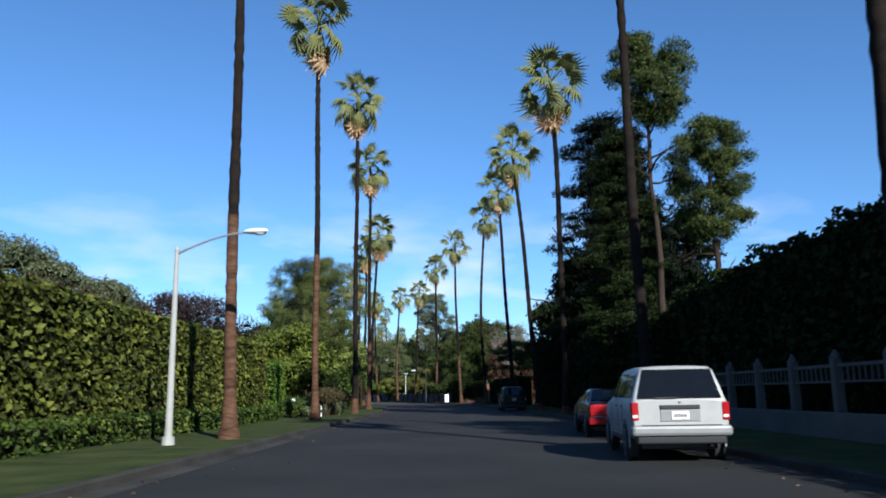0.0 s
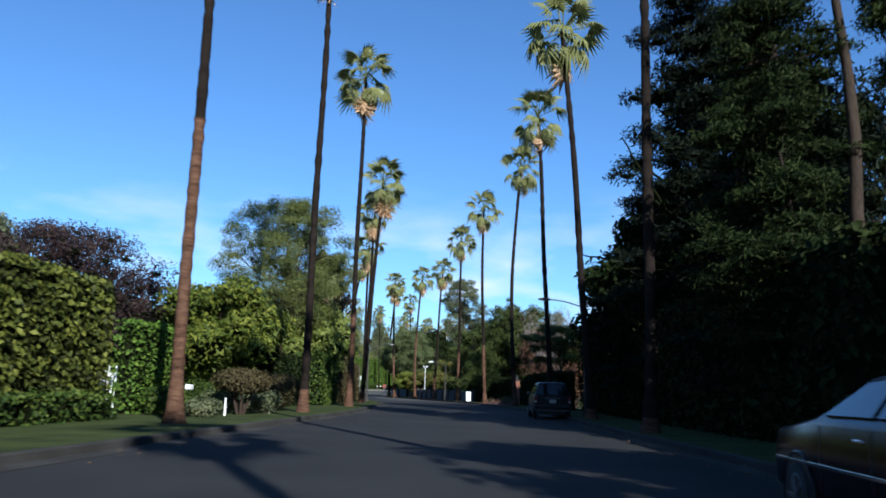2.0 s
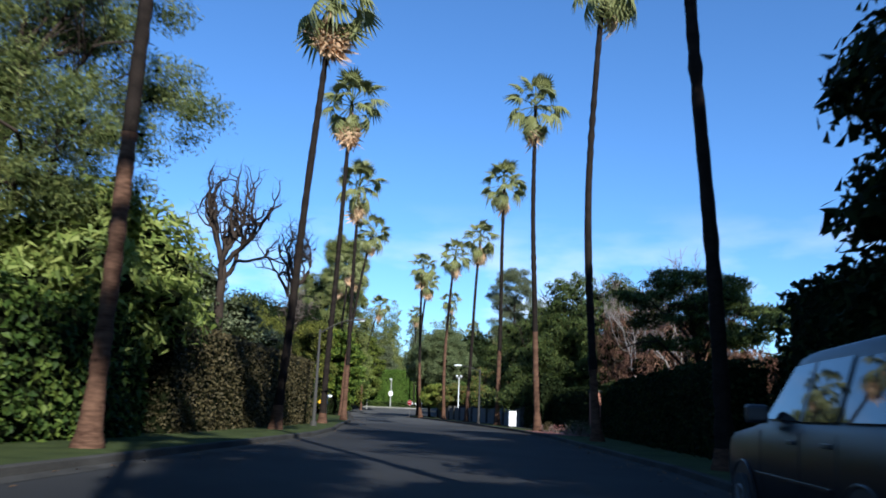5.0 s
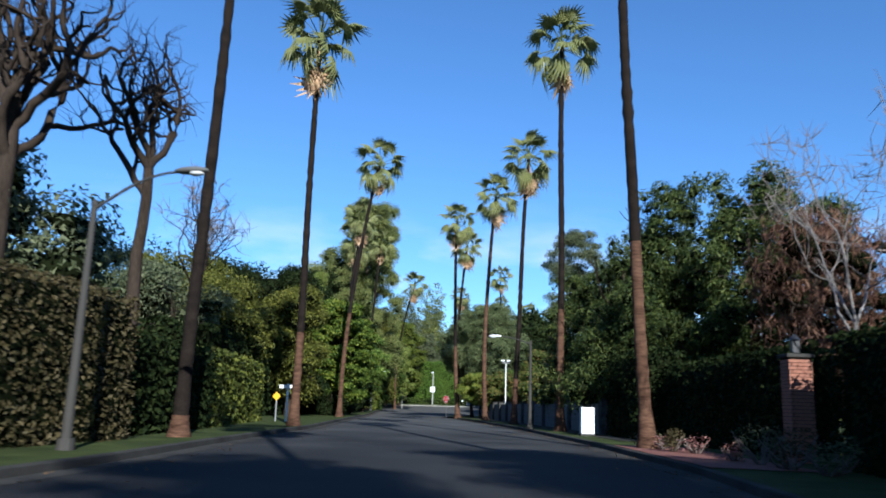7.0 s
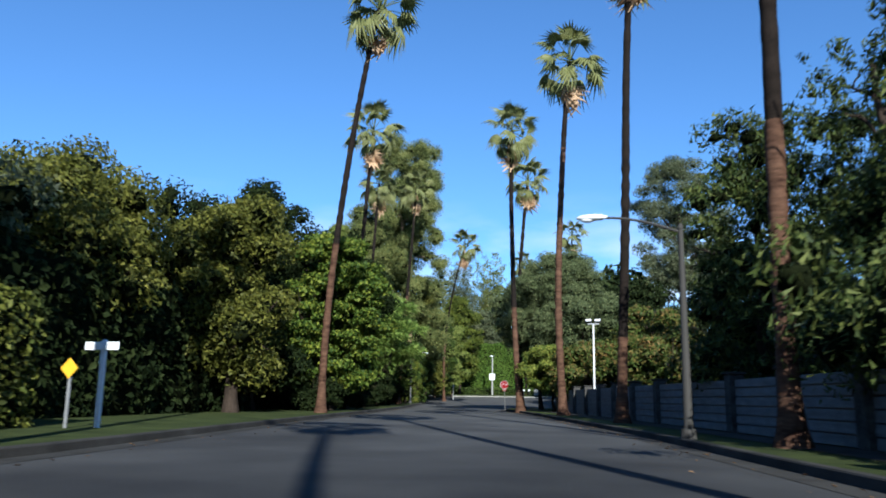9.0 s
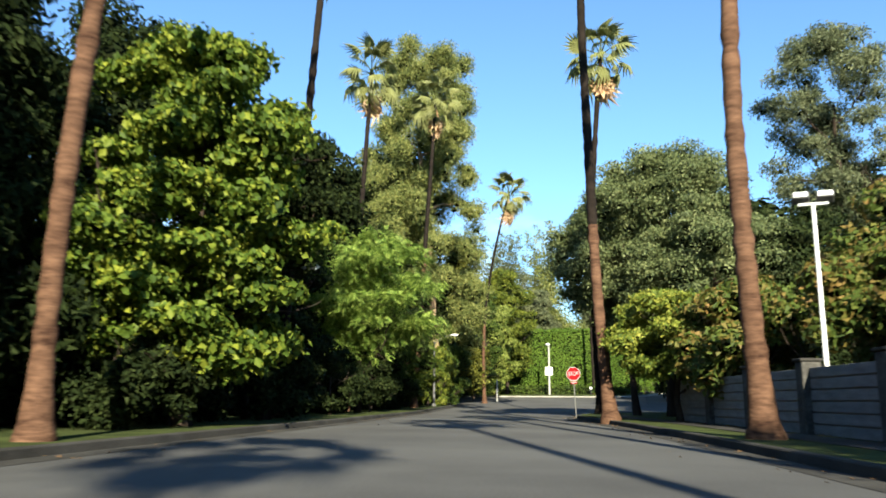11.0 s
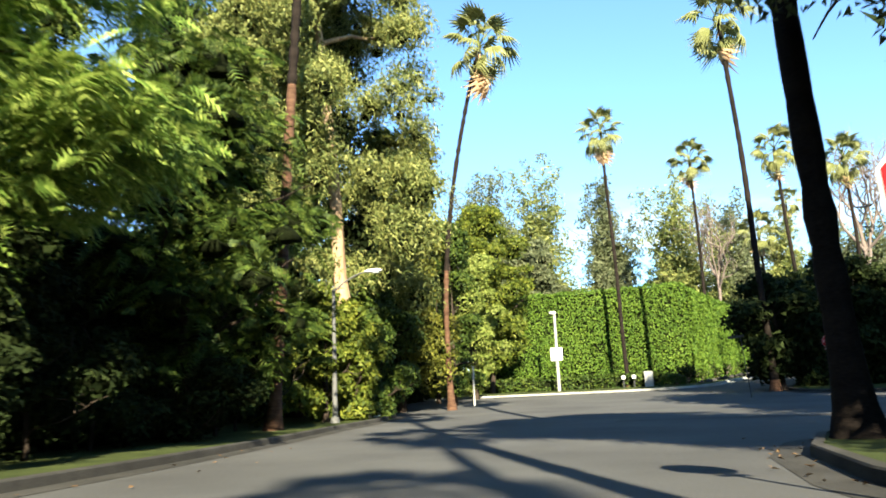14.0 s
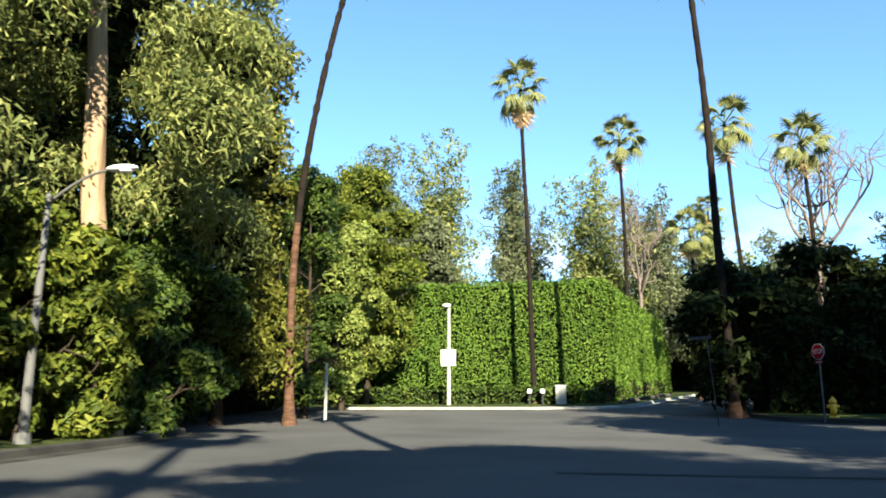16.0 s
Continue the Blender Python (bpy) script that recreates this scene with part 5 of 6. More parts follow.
def wagon(x, y, paint, bumper_mat, label, yaw=0.0, lit=True):
    """An off-road estate car, its tail towards -y. lit=False puts shade into the lens and plate colours."""
    c = thing("parked_suv", pose(x, y, 0.012, 0, 0, yaw), label, "car")
    st = [(-0.01, 0.46, 1.1, 0.95), (0.02, 0.42, 1.16, 0.985), (0.1, 0.4, 1.46, 1.0), (0.17, 0.38, 1.69, 1.0), (0.3, 0.36, 1.735, 1.0), (1.2, 0.34, 1.755, 1.0), (2.3, 0.34, 1.74, 1.0), (2.5, 0.34, 1.71, 1.0), (3.15, 0.34, 1.17, 1.0), (3.4, 0.34, 1.12, 0.995), (4.2, 0.34, 1.05, 0.97), (4.42, 0.36, 0.98, 0.93), (4.55, 0.42, 0.82, 0.84)]
    bm, w = car_shell(st, 1.1, 0.87, 0.655)
    part("body", bm, paint, c, smooth=True)
    part("rear_window", panel([(-0.755, 0.0, 1.145), (0.755, 0.0, 1.145), (0.62, 0.165, 1.675), (-0.62, 0.165, 1.675)], 0.02), "privacy", c, "wide dark tinted rear window")
    part("wiper", boxed(-0.45, -0.02, -0.04, -0.015, 1.15, 1.17, bevel=0.004), "black", c)
    bp = part("rear_bumper", boxed(-0.9, 0.9, -0.13, 0.14, 0.47, 0.665, bevel=0.06), bumper_mat, c, "scuffed grey rear bumper")
    part("step_pad", boxed(-0.72, 0.72, -0.1, 0.05, 0.66, 0.674, bevel=0.005), "black", bp)
    part("valance", boxed(-0.8, 0.8, -0.06, 0.3, 0.33, 0.48, bevel=0.03), "black", c, "black plastic valance under the bumper")
    for sx in (-1, 1):
        lamp = part("tail_light", boxed(sx * 0.815 - 0.062, sx * 0.815 + 0.068, -0.03, 0.2, 0.75, 1.08, bevel=0.022), "tail" if lit else "tail_shaded", c, "red tail light wrapped round the corner")
        part("reverse_lens", boxed(sx * 0.815 - 0.05, sx * 0.815 + 0.045, -0.036, 0.0, 0.80, 0.85, bevel=0.006), "lampglass", lamp)
        side_glass(c, w, [[(0.3, 1.16), (1.2, 1.16), (1.2, 1.6), (0.42, 1.6)], [(1.3, 1.16), (1.98, 1.16), (1.98, 1.62), (1.3, 1.62)], [(2.04, 1.16), (2.92, 1.18), (2.5, 1.61), (2.04, 1.62)]], sx)
        xs = sx * 0.882
        part("side_moulding", boxed(xs - 0.008, xs + 0.01, 1.36, 3.2, 0.69, 0.72, bevel=0.004), bumper_mat, c)
        part("door_pillar", panel([(sx * (w(1.16) + 0.002), 1.98, 1.16), (sx * (w(1.16) + 0.002), 2.04, 1.16), (sx * (w(1.62) + 0.002), 2.04, 1.62), (sx * (w(1.62) + 0.002), 1.98, 1.62)][::-sx], 0.012), "black", c)
        for sy in (1.25, 2.01, 3.05):
            seam(c, sx, 0.87, sy, (0.42, 0.49, 0.8, 1.08))
        for sy in (1.34, 2.1):
            part("door_handle", boxed(xs - 0.01, xs + 0.018, sy, sy + 0.16, 0.985, 1.02, bevel=0.008), "black", c)
        part("sill", boxed(sx * 0.83 - 0.05, sx * 0.83 + 0.05, 1.3, 3.2, 0.33, 0.45, bevel=0.02), "black", c, "black sill cladding")
        part("wing_mirror", boxed(sx * 0.97 - 0.09, sx * 0.97 + 0.09, 2.72, 2.84, 1.14, 1.3, bevel=0.03), "black", c)
        for wy in (0.85, 3.65):
            arch(c, sx * 0.868, wy, 0.42, paint, sx)
            wheel(c, sx * 0.8, wy, 0.35, 0.23, sx)
    part("tailgate_trim", boxed(-0.36, 0.36, -0.04, 0.01, 0.95, 1.03, bevel=0.012), "black", c, "black tailgate handle trim")
    part("plate_recess", boxed(-0.36, 0.36, -0.024, 0.01, 0.73, 0.945, bevel=0.012), bumper_mat, c)
    plate(c, -0.02, 0.84, mat="white" if lit else "galv")
    part("badge", boxed(-0.03, 0.03, -0.03, 0.01, 1.065, 1.09, bevel=0.005), "chrome", c)
    part("exhaust", boxed(0.5, 0.56, 0.0, 0.4, 0.28, 0.34, bevel=0.02), "black", c)
    part("underside", boxed(-0.7, 0.7, 0.25, 4.3, 0.22, 0.4, bevel=0.03), "black", c)
    return c


def saloon(x, y, paint, label, yaw=-3.0):
    """A long four-door saloon, its tail towards -y."""
    c = thing("parked_sedan", pose(x, y, 0.012, 0, 0, yaw), label, "car")
    st = [(0.0, 0.4, 0.9, 0.95), (0.05, 0.34, 0.96, 0.985), (0.3, 0.28, 0.99, 1.0), (0.95, 0.26, 1.01, 1.0), (1.6, 0.26, 1.33, 1.0), (1.85, 0.26, 1.38, 1.0), (2.3, 0.26, 1.395, 1.0), (2.75, 0.26, 1.35, 1.0), (3.4, 0.26, 1.01, 1.0), (4.5, 0.26, 0.89, 0.96), (4.72, 0.3, 0.8, 0.9), (4.8, 0.36, 0.68, 0.84)]
    bm, w = car_shell(st, 0.96, 0.86, 0.6)
    part("body", bm, paint, c, smooth=True)
    part("rear_window", panel([(-0.68, 0.99, 1.035), (0.68, 0.99, 1.035), (0.55, 1.58, 1.325), (-0.55, 1.58, 1.325)], 0.02), "privacy", c, "dark sloping rear window")
    for sx in (-1, 1):
        side_glass(c, w, [[(1.3, 1.02), (2.2, 1.02), (2.2, 1.3), (1.72, 1.28)], [(2.28, 1.02), (3.2, 1.02), (2.74, 1.28), (2.28, 1.3)]], sx)
        part("tail_light", boxed(sx * 0.7 - 0.15, sx * 0.7 + 0.15, -0.04, 0.1, 0.68, 0.88, bevel=0.015), "tail", c, "wide red tail light")
        xs = sx * 0.871
        part("chrome_strip", boxed(xs - 0.01, xs + 0.008, 0.2, 4.4, 0.6, 0.63, bevel=0.004), "chrome", c)
        for sy in (1.25, 2.24, 3.25):
            seam(c, sx, 0.86, sy, (0.34, 0.4, 0.68, 0.94))
        for sy in (1.4, 2.38):
            part("door_handle", boxed(xs - 0.01, xs + 0.014, sy, sy + 0.15, 0.84, 0.87, bevel=0.008), "chrome", c)
        for wy in (0.95, 3.8):
            arch(c, sx * 0.856, wy, 0.37, paint, sx)
            wheel(c, sx * 0.79, wy, 0.31, 0.2, sx)
    bp = part("rear_bumper", boxed(-0.88, 0.88, -0.09, 0.1, 0.36, 0.6, bevel=0.04), "sedan_sunlit", c)
    part("bumper_strip", boxed(-0.86, 0.86, -0.1, -0.08, 0.58, 0.6, bevel=0.003), "chrome", bp)
    part("rear_panel", boxed(-0.83, 0.83, -0.03, 0.06, 0.5, 0.93, bevel=0.03), "sedan_sunlit", c, "tail panel in the sunlit tone of the red paint")
    part("plate_recess", boxed(-0.36, 0.36, -0.042, 0.02, 0.64, 0.84, bevel=0.006), "black", c, "black number plate recess")
    part("plate_trim", boxed(-0.37, 0.37, -0.05, 0.0, 0.845, 0.87, bevel=0.004), "chrome", c, "chrome strip over the number plate")
    plate(c, -0.045, 0.74, 0.24)
    part("underside", boxed(-0.7, 0.7, 0.25, 4.5, 0.2, 0.34, bevel=0.03), "black", c)
    return c


wagon(4.47, 16.85, "suv_white", "suv_grey", "white estate car with wide tinted rear window, parked at the kerb", yaw=-4.6)
saloon(5.1, 25.1, "sedan_shaded", "red sedan with shade-dark body tone, sunlit red tail and chrome trim")
wagon(4.89, 60.30, "car_dark", "car_dark", "black estate car parked in deep shade", yaw=1.0, lit=False)

# ---- street furniture ----


def street_lamp(x, y, top, dx, dz, label, z=None, dy=0.0, pole="pole_grey", head_mat="white"):
    """A tapered concrete pole with a curved arm and a flat lamp head."""
    z0 = g(y) + 0.1 if z is None else z
    l = thing("street_lamp", pose(x, y, z0), label, "street lamp", "street lamps")
    h = top - z0
    bm = bmesh.new()
    cyl(bm, 0, 0, 0, h, 0.1, 0.055, 12)
    cyl(bm, 0, 0, 0, 0.25, 0.17, 0.15, 12)
    part("pole", bm, pole, l, "tapered concrete pole", smooth=False)
    bm = bmesh.new()
    cyl(bm, 0, 0, h, h + 0.12, 0.075, 0.03, 12)
    part("pole_cap", bm, pole, l)
    us = np.linspace(0, 1, 9)
    pts = [(dx * u * 0.86, dy * u * 0.86, h - 0.08 + dz * math.sin(u * math.pi / 2)) for u in us]
    v, f = tube_arrays(pts, np.linspace(0.035, 0.026, 9), 8)
    part_mesh("arm", mesh_of("arm", v, f, "galv" if pole == "pole_grey" else pole, True), l, label="thin curved steel arm")
    head = bmesh.new()
    bmesh.ops.create_uvsphere(head, u_segments=16, v_segments=8, radius=1.0, matrix=Matrix.Translation((dx * 1.0, dy, h - 0.06 + dz)) @ Matrix.Rotation(math.atan2(dy, dx), 4, "Z") @ Matrix.Diagonal((0.36, 0.13, 0.075, 1)))
    hd = part("lamp_head", head, head_mat, l, "cobra-head lamp housing", smooth=True)
    lens = bmesh.new()
    bmesh.ops.create_uvsphere(lens, u_segments=12, v_segments=6, radius=1.0, matrix=Matrix.Translation((dx * 1.05, dy, h - 0.11 + dz)) @ Matrix.Diagonal((0.17, 0.1, 0.06, 1)))
    part("lamp_lens", lens, "lampglass", hd, smooth=True)
    return l


street_lamp(-6.93, 22.5, 5.15, 2.2, 0.45, "pale concrete street lamp with curved arm beside a hedge", dy=-0.5)
street_lamp(6.55, 61.0, 5.55, -2.0, 0.4, "dark street lamp with curved arm before a dark tree", pole="pole_dark", head_mat="pole_dark")
street_lamp(-9.2, 94.0, 4.75, 2.0, 0.7, "street lamp darkened for shade, with curved arm beside a bare tree", pole="pole_dark", head_mat="pole_mid")
street_lamp(-3.5, 122.8, 4.6, -1.9, 0.4, "dark street lamp pole with white head over the fence", pole="pole_dark")
street_lamp(-24.9, 152.3, 4.65, 2.2, 0.45, "dark street lamp pole with white head under dense trees", pole="pole_dark")
street_lamp(-31.35, 186.0, 5.1, 1.6, 0.6, "pale street lamp half hidden in shrubs", pole="pole_mid")


def flood_pole(x, y, top):
    l = thing("flood_light", pose(x, y, 0.1), "white pole with twin flood lights behind a fence", "flood light")
    bm = bmesh.new()
    cyl(bm, 0, 0, 0, top - 0.1, 0.055, 0.04, 12)
    part("pole", bm, "white", l)
    part("crossbar", boxed(-0.3, 0.3, -0.04, 0.04, top - 0.14, top - 0.08, bevel=0.01), "galv", l)
    for sx in (-1, 1):
        h = part("lamp_head", boxed(-0.17, 0.17, -0.13, 0.13, -0.07, 0.09, bevel=0.03), "pole_mid", l, at=pose(sx * 0.24, -0.05, top + 0.02, -25, 0, 0))
        part("lamp_lens", boxed(-0.14, 0.14, -0.135, -0.128, -0.05, 0.07), "lampglass", h)
    return l


flood_pole(-8.0, 148.0, 4.95)


def sign_pole(x, y, top, sz):
    """The pale pole at the far corner with a square white board and a round lamp."""
    z0 = 1.3
    l = thing("sign_pole", pose(x, y, z0), "pale pole with white square sign and small lamp", "sign pole")
    bm = bmesh.new()
    cyl(bm, 0, 0, -0.1, top - z0, 0.12, 0.085, 12)
    part("pole", bm, "pole_grey", l)
    b = part("sign_board", boxed(-0.42, 0.42, -0.17, -0.13, sz - z0 - 0.45, sz - z0 + 0.45, bevel=0.02), "white", l, "white square board seen from far")
    for k in range(3):
        part("text_bar", boxed(-0.3, 0.3, -0.176, -0.168, sz - z0 - 0.25 + k * 0.22, sz - z0 - 0.17 + k * 0.22), "galv", b)
    bm = bmesh.new()
    bmesh.ops.create_uvsphere(bm, u_segments=12, v_segments=8, radius=0.2, matrix=Matrix.Translation((-0.1, -0.1, top - z0 + 0.08)) @ Matrix.Diagonal((1.3, 1, 0.6, 1)))
    part("lamp_head", bm, "white", l, smooth=True)
    return l


sign_pole(-29.35, 215.9, 6.85, 4.0)


def flat_text(words, size, parent, at, mat, name="lettering"):
    cu = bpy.data.curves.new(name, "FONT")
    cu.body, cu.size, cu.align_x, cu.align_y, cu.extrude = words, size, "CENTER", "CENTER", 0.002
    tmp = bpy.data.objects.new(name, cu)
    scene.collection.objects.link(tmp)
    me = bpy.data.meshes.new_from_object(tmp.evaluated_get(bpy.context.evaluated_depsgraph_get()))
    bpy.data.objects.remove(tmp)
    me.materials.clear()
    me.materials.append(MAT[mat])
    return part_mesh(name, me, parent, at)


def octagon(r, thick, mat, name, parent, y, z):
    bm = bmesh.new()
    bmesh.ops.create_cone(bm, cap_ends=True, segments=8, radius1=r, radius2=r, depth=thick, matrix=Matrix.Translation((0, y, z)) @ Matrix.Rotation(radians(90), 4, "X") @ Matrix.Rotation(radians(22.5), 4, "Z"))
    return part(name, bm, mat, parent)


def stop_sign(x, y, z0, zc, yaw, lean, label, r=0.33):
    s = thing("stop_sign", pose(x, y, z0, 0, lean, yaw), label, "stop sign", "stop signs")
    h = zc - z0
    part("post", boxed(-0.025, 0.025, 0.0, 0.04, -0.1, h + 0.28, bevel=0.006), "pole_mid", s, "thin steel post")
    rim = octagon(r, 0.012, "sign_white", "sign_face", s, -0.01, h)
    octagon(r * 0.93, 0.012, "red_sign", "red_field", rim, -0.013, h)
    flat_text("STOP", 0.8 * r, rim, pose(0, -0.021, h, 90, 0, 0) @ Matrix.Diagonal((0.72, 1, 1, 1)), "sign_white")
    b = part("small_plate", boxed(-0.15, 0.15, -0.016, -0.004, h - r - 0.12, h - r - 0.01, bevel=0.004), "red_sign", s, "small red plate with illegible white bars")
    for k in range(4):
        part("text_bar", boxed(-0.12 + k * 0.065, -0.08 + k * 0.065, -0.02, -0.014, h - r - 0.09, h - r - 0.04), "sign_white", b)
    return s


stop_sign(-16.72, 166.05, 0.14, 2.0, 8, -2.5, "red octagonal stop sign on a thin post at the corner")
stop_sign(-13.6, 201.6, 0.6, 3.0, -55, 0, "red stop sign in deep shade before a dark hedge", r=0.28)


def hydrant(x, y, z, mat, label):
    h = thing("fire_hydrant", pose(x, y, z), label, "hydrant")
    bm = bmesh.new()
    cyl(bm, 0, 0, 0, 0.08, 0.17, 0.16, 16)
    cyl(bm, 0, 0, 0.08, 0.52, 0.11, 0.1, 16)
    bmesh.ops.create_uvsphere(bm, u_segments=14, v_segments=8, radius=0.125, matrix=Matrix.Translation((0, 0, 0.55)))
    part("barrel", bm, mat, h, smooth=True)
    for sx in (-1, 1):
        bm = bmesh.new()
        bmesh.ops.create_cone(bm, cap_ends=True, segments=12, radius1=0.06, radius2=0.055, depth=0.1, matrix=Matrix.Translation((sx * 0.14, 0, 0.4)) @ Matrix.Rotation(radians(90), 4, "Y"))
        part("outlet_cap", bm, mat, h)
    bm = bmesh.new()
    cyl(bm, 0, 0, 0.66, 0.74, 0.035, 0.03, 6)
    part("top_nut", bm, mat, h)
    return h


hydrant(-31.8, 190.6, g(190.6) + 0.14, "white", "white fire hydrant on a corner lawn")
hydrant(-13.2, 202.0, g(202.0) + 0.14, "yellow", "yellow fire hydrant before a dark hedge")


def small_post(x, y, h, mat, label, r=0.04, z=None):
    p = thing("marker_post", pose(x, y, (g(y) + 0.12) if z is None else z), label, "post")
    bm = bmesh.new()
    cyl(bm, 0, 0, 0, h, r, r * 0.9, 10)
    part("post", bm, mat, p)
    bm = bmesh.new()
    cyl(bm, 0, 0, h, h + 0.03, r * 1.2, r * 0.4, 10)
    part("cap", bm, mat, p)


small_post(-30.65, 200.2, 2.0, "pole_grey", "pale slim post on the corner lawn", 0.06)
small_post(-7.3, 48.6, 0.6, "white", "short white stake on the verge")
small_post(-7.3, 54.8, 0.6, "white", "short white stake on the verge")

box_ob = thing("utility_box", pose(-0.36, 114.7, 0.13, 0, 0, 14), "white metal utility cabinet on the verge", "utility box")
part("cabinet", boxed(-0.27, 0.27, -0.2, 0.2, 0.08, 1.16, bevel=0.015), "white", box_ob)
part("plinth", boxed(-0.31, 0.31, -0.24, 0.24, -0.1, 0.09, bevel=0.01), "concrete", box_ob)
part("cabinet_door", boxed(-0.23, 0.23, -0.21, -0.198, 0.14, 1.1, bevel=0.004), "white", box_ob)
part("vent", boxed(-0.15, 0.15, -0.216, -0.205, 0.95, 1.0), "galv", box_ob)
part("latch", boxed(0.17, 0.2, -0.225, -0.205, 0.55, 0.68, bevel=0.004), "galv", box_ob)

cross = thing("estate_sign", pose(-15.87, 120.0, 0.1), "white wooden post with a crossboard sign", "sign")
part("post", boxed(-0.05, 0.05, -0.05, 0.05, 0, 1.95, bevel=0.01), "white", cross)
part("crossboard", boxed(-0.44, 0.44, -0.09, -0.052, 1.72, 1.9, bevel=0.01), "white", cross)
diamond = thing("warning_sign", pose(-16.2, 119.4, 0.1), "small yellow diamond sign on a grey post", "sign")
part("post", boxed(-0.03, 0.03, 0, 0.05, 0, 1.4, bevel=0.006), "galv", diamond)
part("sign_face", boxed(-0.16, 0.16, -0.015, 0, -0.16, 0.16, bevel=0.004), "yellow", diamond, at=pose(0, -0.01, 1.3, 0, 45, 0))

# Post and blade are coloured dark in place of the shade they stand in.
corner_sign = thing("street_name_sign", pose(-17.2, 199.6, 0.55), "leaning street name sign, its shade put into dark colours", "sign")
part("post", boxed(-0.02, 0.02, -0.02, 0.02, 0, 2.8, bevel=0.005), "black", corner_sign, at=pose(0, 0, 0, 0, -4, 0))
part("blade", boxed(-0.35, 0.35, -0.02, 0.0, 2.74, 2.86, bevel=0.006), "pole_dark", corner_sign, at=pose(-0.2, 0, 0, 0, -4, 0))

for k, (mx, my) in enumerate([(-25.0, 217.0), (-24.3, 217.2)]):
    mb = thing("mail_box", pose(mx, my, g(my) + 0.12), "small pale mailbox on a post before a hedge", "mailbox", "mailboxes")
    part("post", boxed(-0.05, 0.05, -0.05, 0.05, 0, 0.6, bevel=0.01), "black", mb)
    bm = bmesh.new()
    box(bm, -0.12, 0.12, -0.25, 0.25, 0.6, 0.85, bevel=0.05)
    part("box", bm, "white", mb)
can = thing("meter_cabinet", pose(-23.3, 217.3, g(217.3) + 0.12), "pale grey metal cabinet before a hedge", "utility box")
part("cabinet", boxed(-0.28, 0.28, -0.2, 0.2, 0, 1.0, bevel=0.02), "pole_grey", can)
part("lid", boxed(-0.31, 0.31, -0.23, 0.23, 1.0, 1.06, bevel=0.015), "pole_grey", can)

mail = thing("mail_box", pose(-9.3, 50.4, 0.12), "small white mailbox on a dark post", "mailbox")
part("post", boxed(-0.04, 0.04, -0.04, 0.04, 0, 0.85, bevel=0.008), "black", mail)
part("box", boxed(-0.1, 0.1, -0.2, 0.2, 0.85, 1.05, bevel=0.04), "white", mail)

# white picket gate past the end of the tall hedge
gate = thing("picket_gate", pose(-12.6, 49.6, 0.12), "white painted picket gate beside a hedge", "gate")
for zz in (0.45, 1.3):
    part("rail", boxed(0, 1.9, 0, 0.04, zz, zz + 0.09, bevel=0.008), "white", gate)
for k in range(14):
    part("picket", boxed(k * 0.14, k * 0.14 + 0.07, -0.025, 0.0, 0.15, 1.55 + 0.1 * math.sin(k / 13 * math.pi), bevel=0.008), "white", gate)
for xx in (-0.14, 1.92):
    part("gate_post", boxed(xx, xx + 0.14, -0.06, 0.08, 0, 1.75, bevel=0.015), "white", gate)

# ---- fences and walls on the right ----


def balustrade(y0, n, step=2.35):
    """A pale wall with posts and light railings, before the tall dark hedge."""
    f = thing("garden_fence", pose(9.3, y0, 0.12), "pale garden fence with posts, in deep shade", "fence")
    part("plinth", boxed(-0.12, 0.12, 0, n * step, 0, 0.62, bevel=0.02), "stucco", f)
    for k in range(n + 1):
        p = part("post", boxed(-0.11, 0.11, k * step - 0.11, k * step + 0.11, 0.62, 1.86, bevel=0.02), "stucco", f)
        bm = bmesh.new()
        cyl(bm, 0, k * step, 1.86, 1.92, 0.16, 0.16, 4)
        cyl(bm, 0, k * step, 1.92, 2.08, 0.12, 0.02, 8)
        part("post_cap", bm, "stucco", p)
        if k < n:
            part("rail", boxed(-0.04, 0.04, k * step + 0.11, (k + 1) * step - 0.11, 1.66, 1.74, bevel=0.01), "stucco", f)
            part("rail", boxed(-0.03, 0.03, k * step + 0.11, (k + 1) * step - 0.11, 1.3, 1.35, bevel=0.01), "stucco", f)
            for q in range(1, 9):
                yy = k * step + q * step / 9
                part("baluster", boxed(-0.02, 0.02, yy - 0.02, yy + 0.02, 1.35, 1.66), "stucco", f)


balustrade(9.0, 9)


def board_fence(points):
    """Grey slatted panels between stone-faced posts, following the pavement."""
    f = thing("board_fence", pose(0, 0, 0.1), "weathered grey board fence between stone posts", "fence")
    for (x0, y0), (x1, y1) in zip(points, points[1:]):
        d = Vector((x1 - x0, y1 - y0))
        ln = d.length
        ang = math.degrees(math.atan2(d.y, d.x))
        m = pose(x0, y0, 0, 0, 0, ang)
        p = part("post", boxed(-0.2, 0.2, -0.2, 0.2, 0, 1.52, bevel=0.03), "stone", f, "rough stone-faced post", at=m)
        part("post_cap", boxed(-0.24, 0.24, -0.24, 0.24, 1.52, 1.58, bevel=0.02), "concrete", p)
        part("backing", boxed(0.2, ln - 0.2, -0.02, 0.02, 0.05, 1.36), "black", f, at=m)
        for k in range(6):
            part("board", boxed(0.2, ln - 0.2, 0.02, 0.05 + 0.006 * (k % 2), 0.06 + k * 0.225, 0.06 + k * 0.225 + 0.195, bevel=0.008), "fence", f, at=m)


fy = [116.95 + 3.45 * k for k in range(13)]
board_fence([(right_kerb(y) + 2.55, y) for y in fy])

low = thing("garden_wall", pose(0, 0, 0.1), "low dark stone wall behind the verge", "wall")
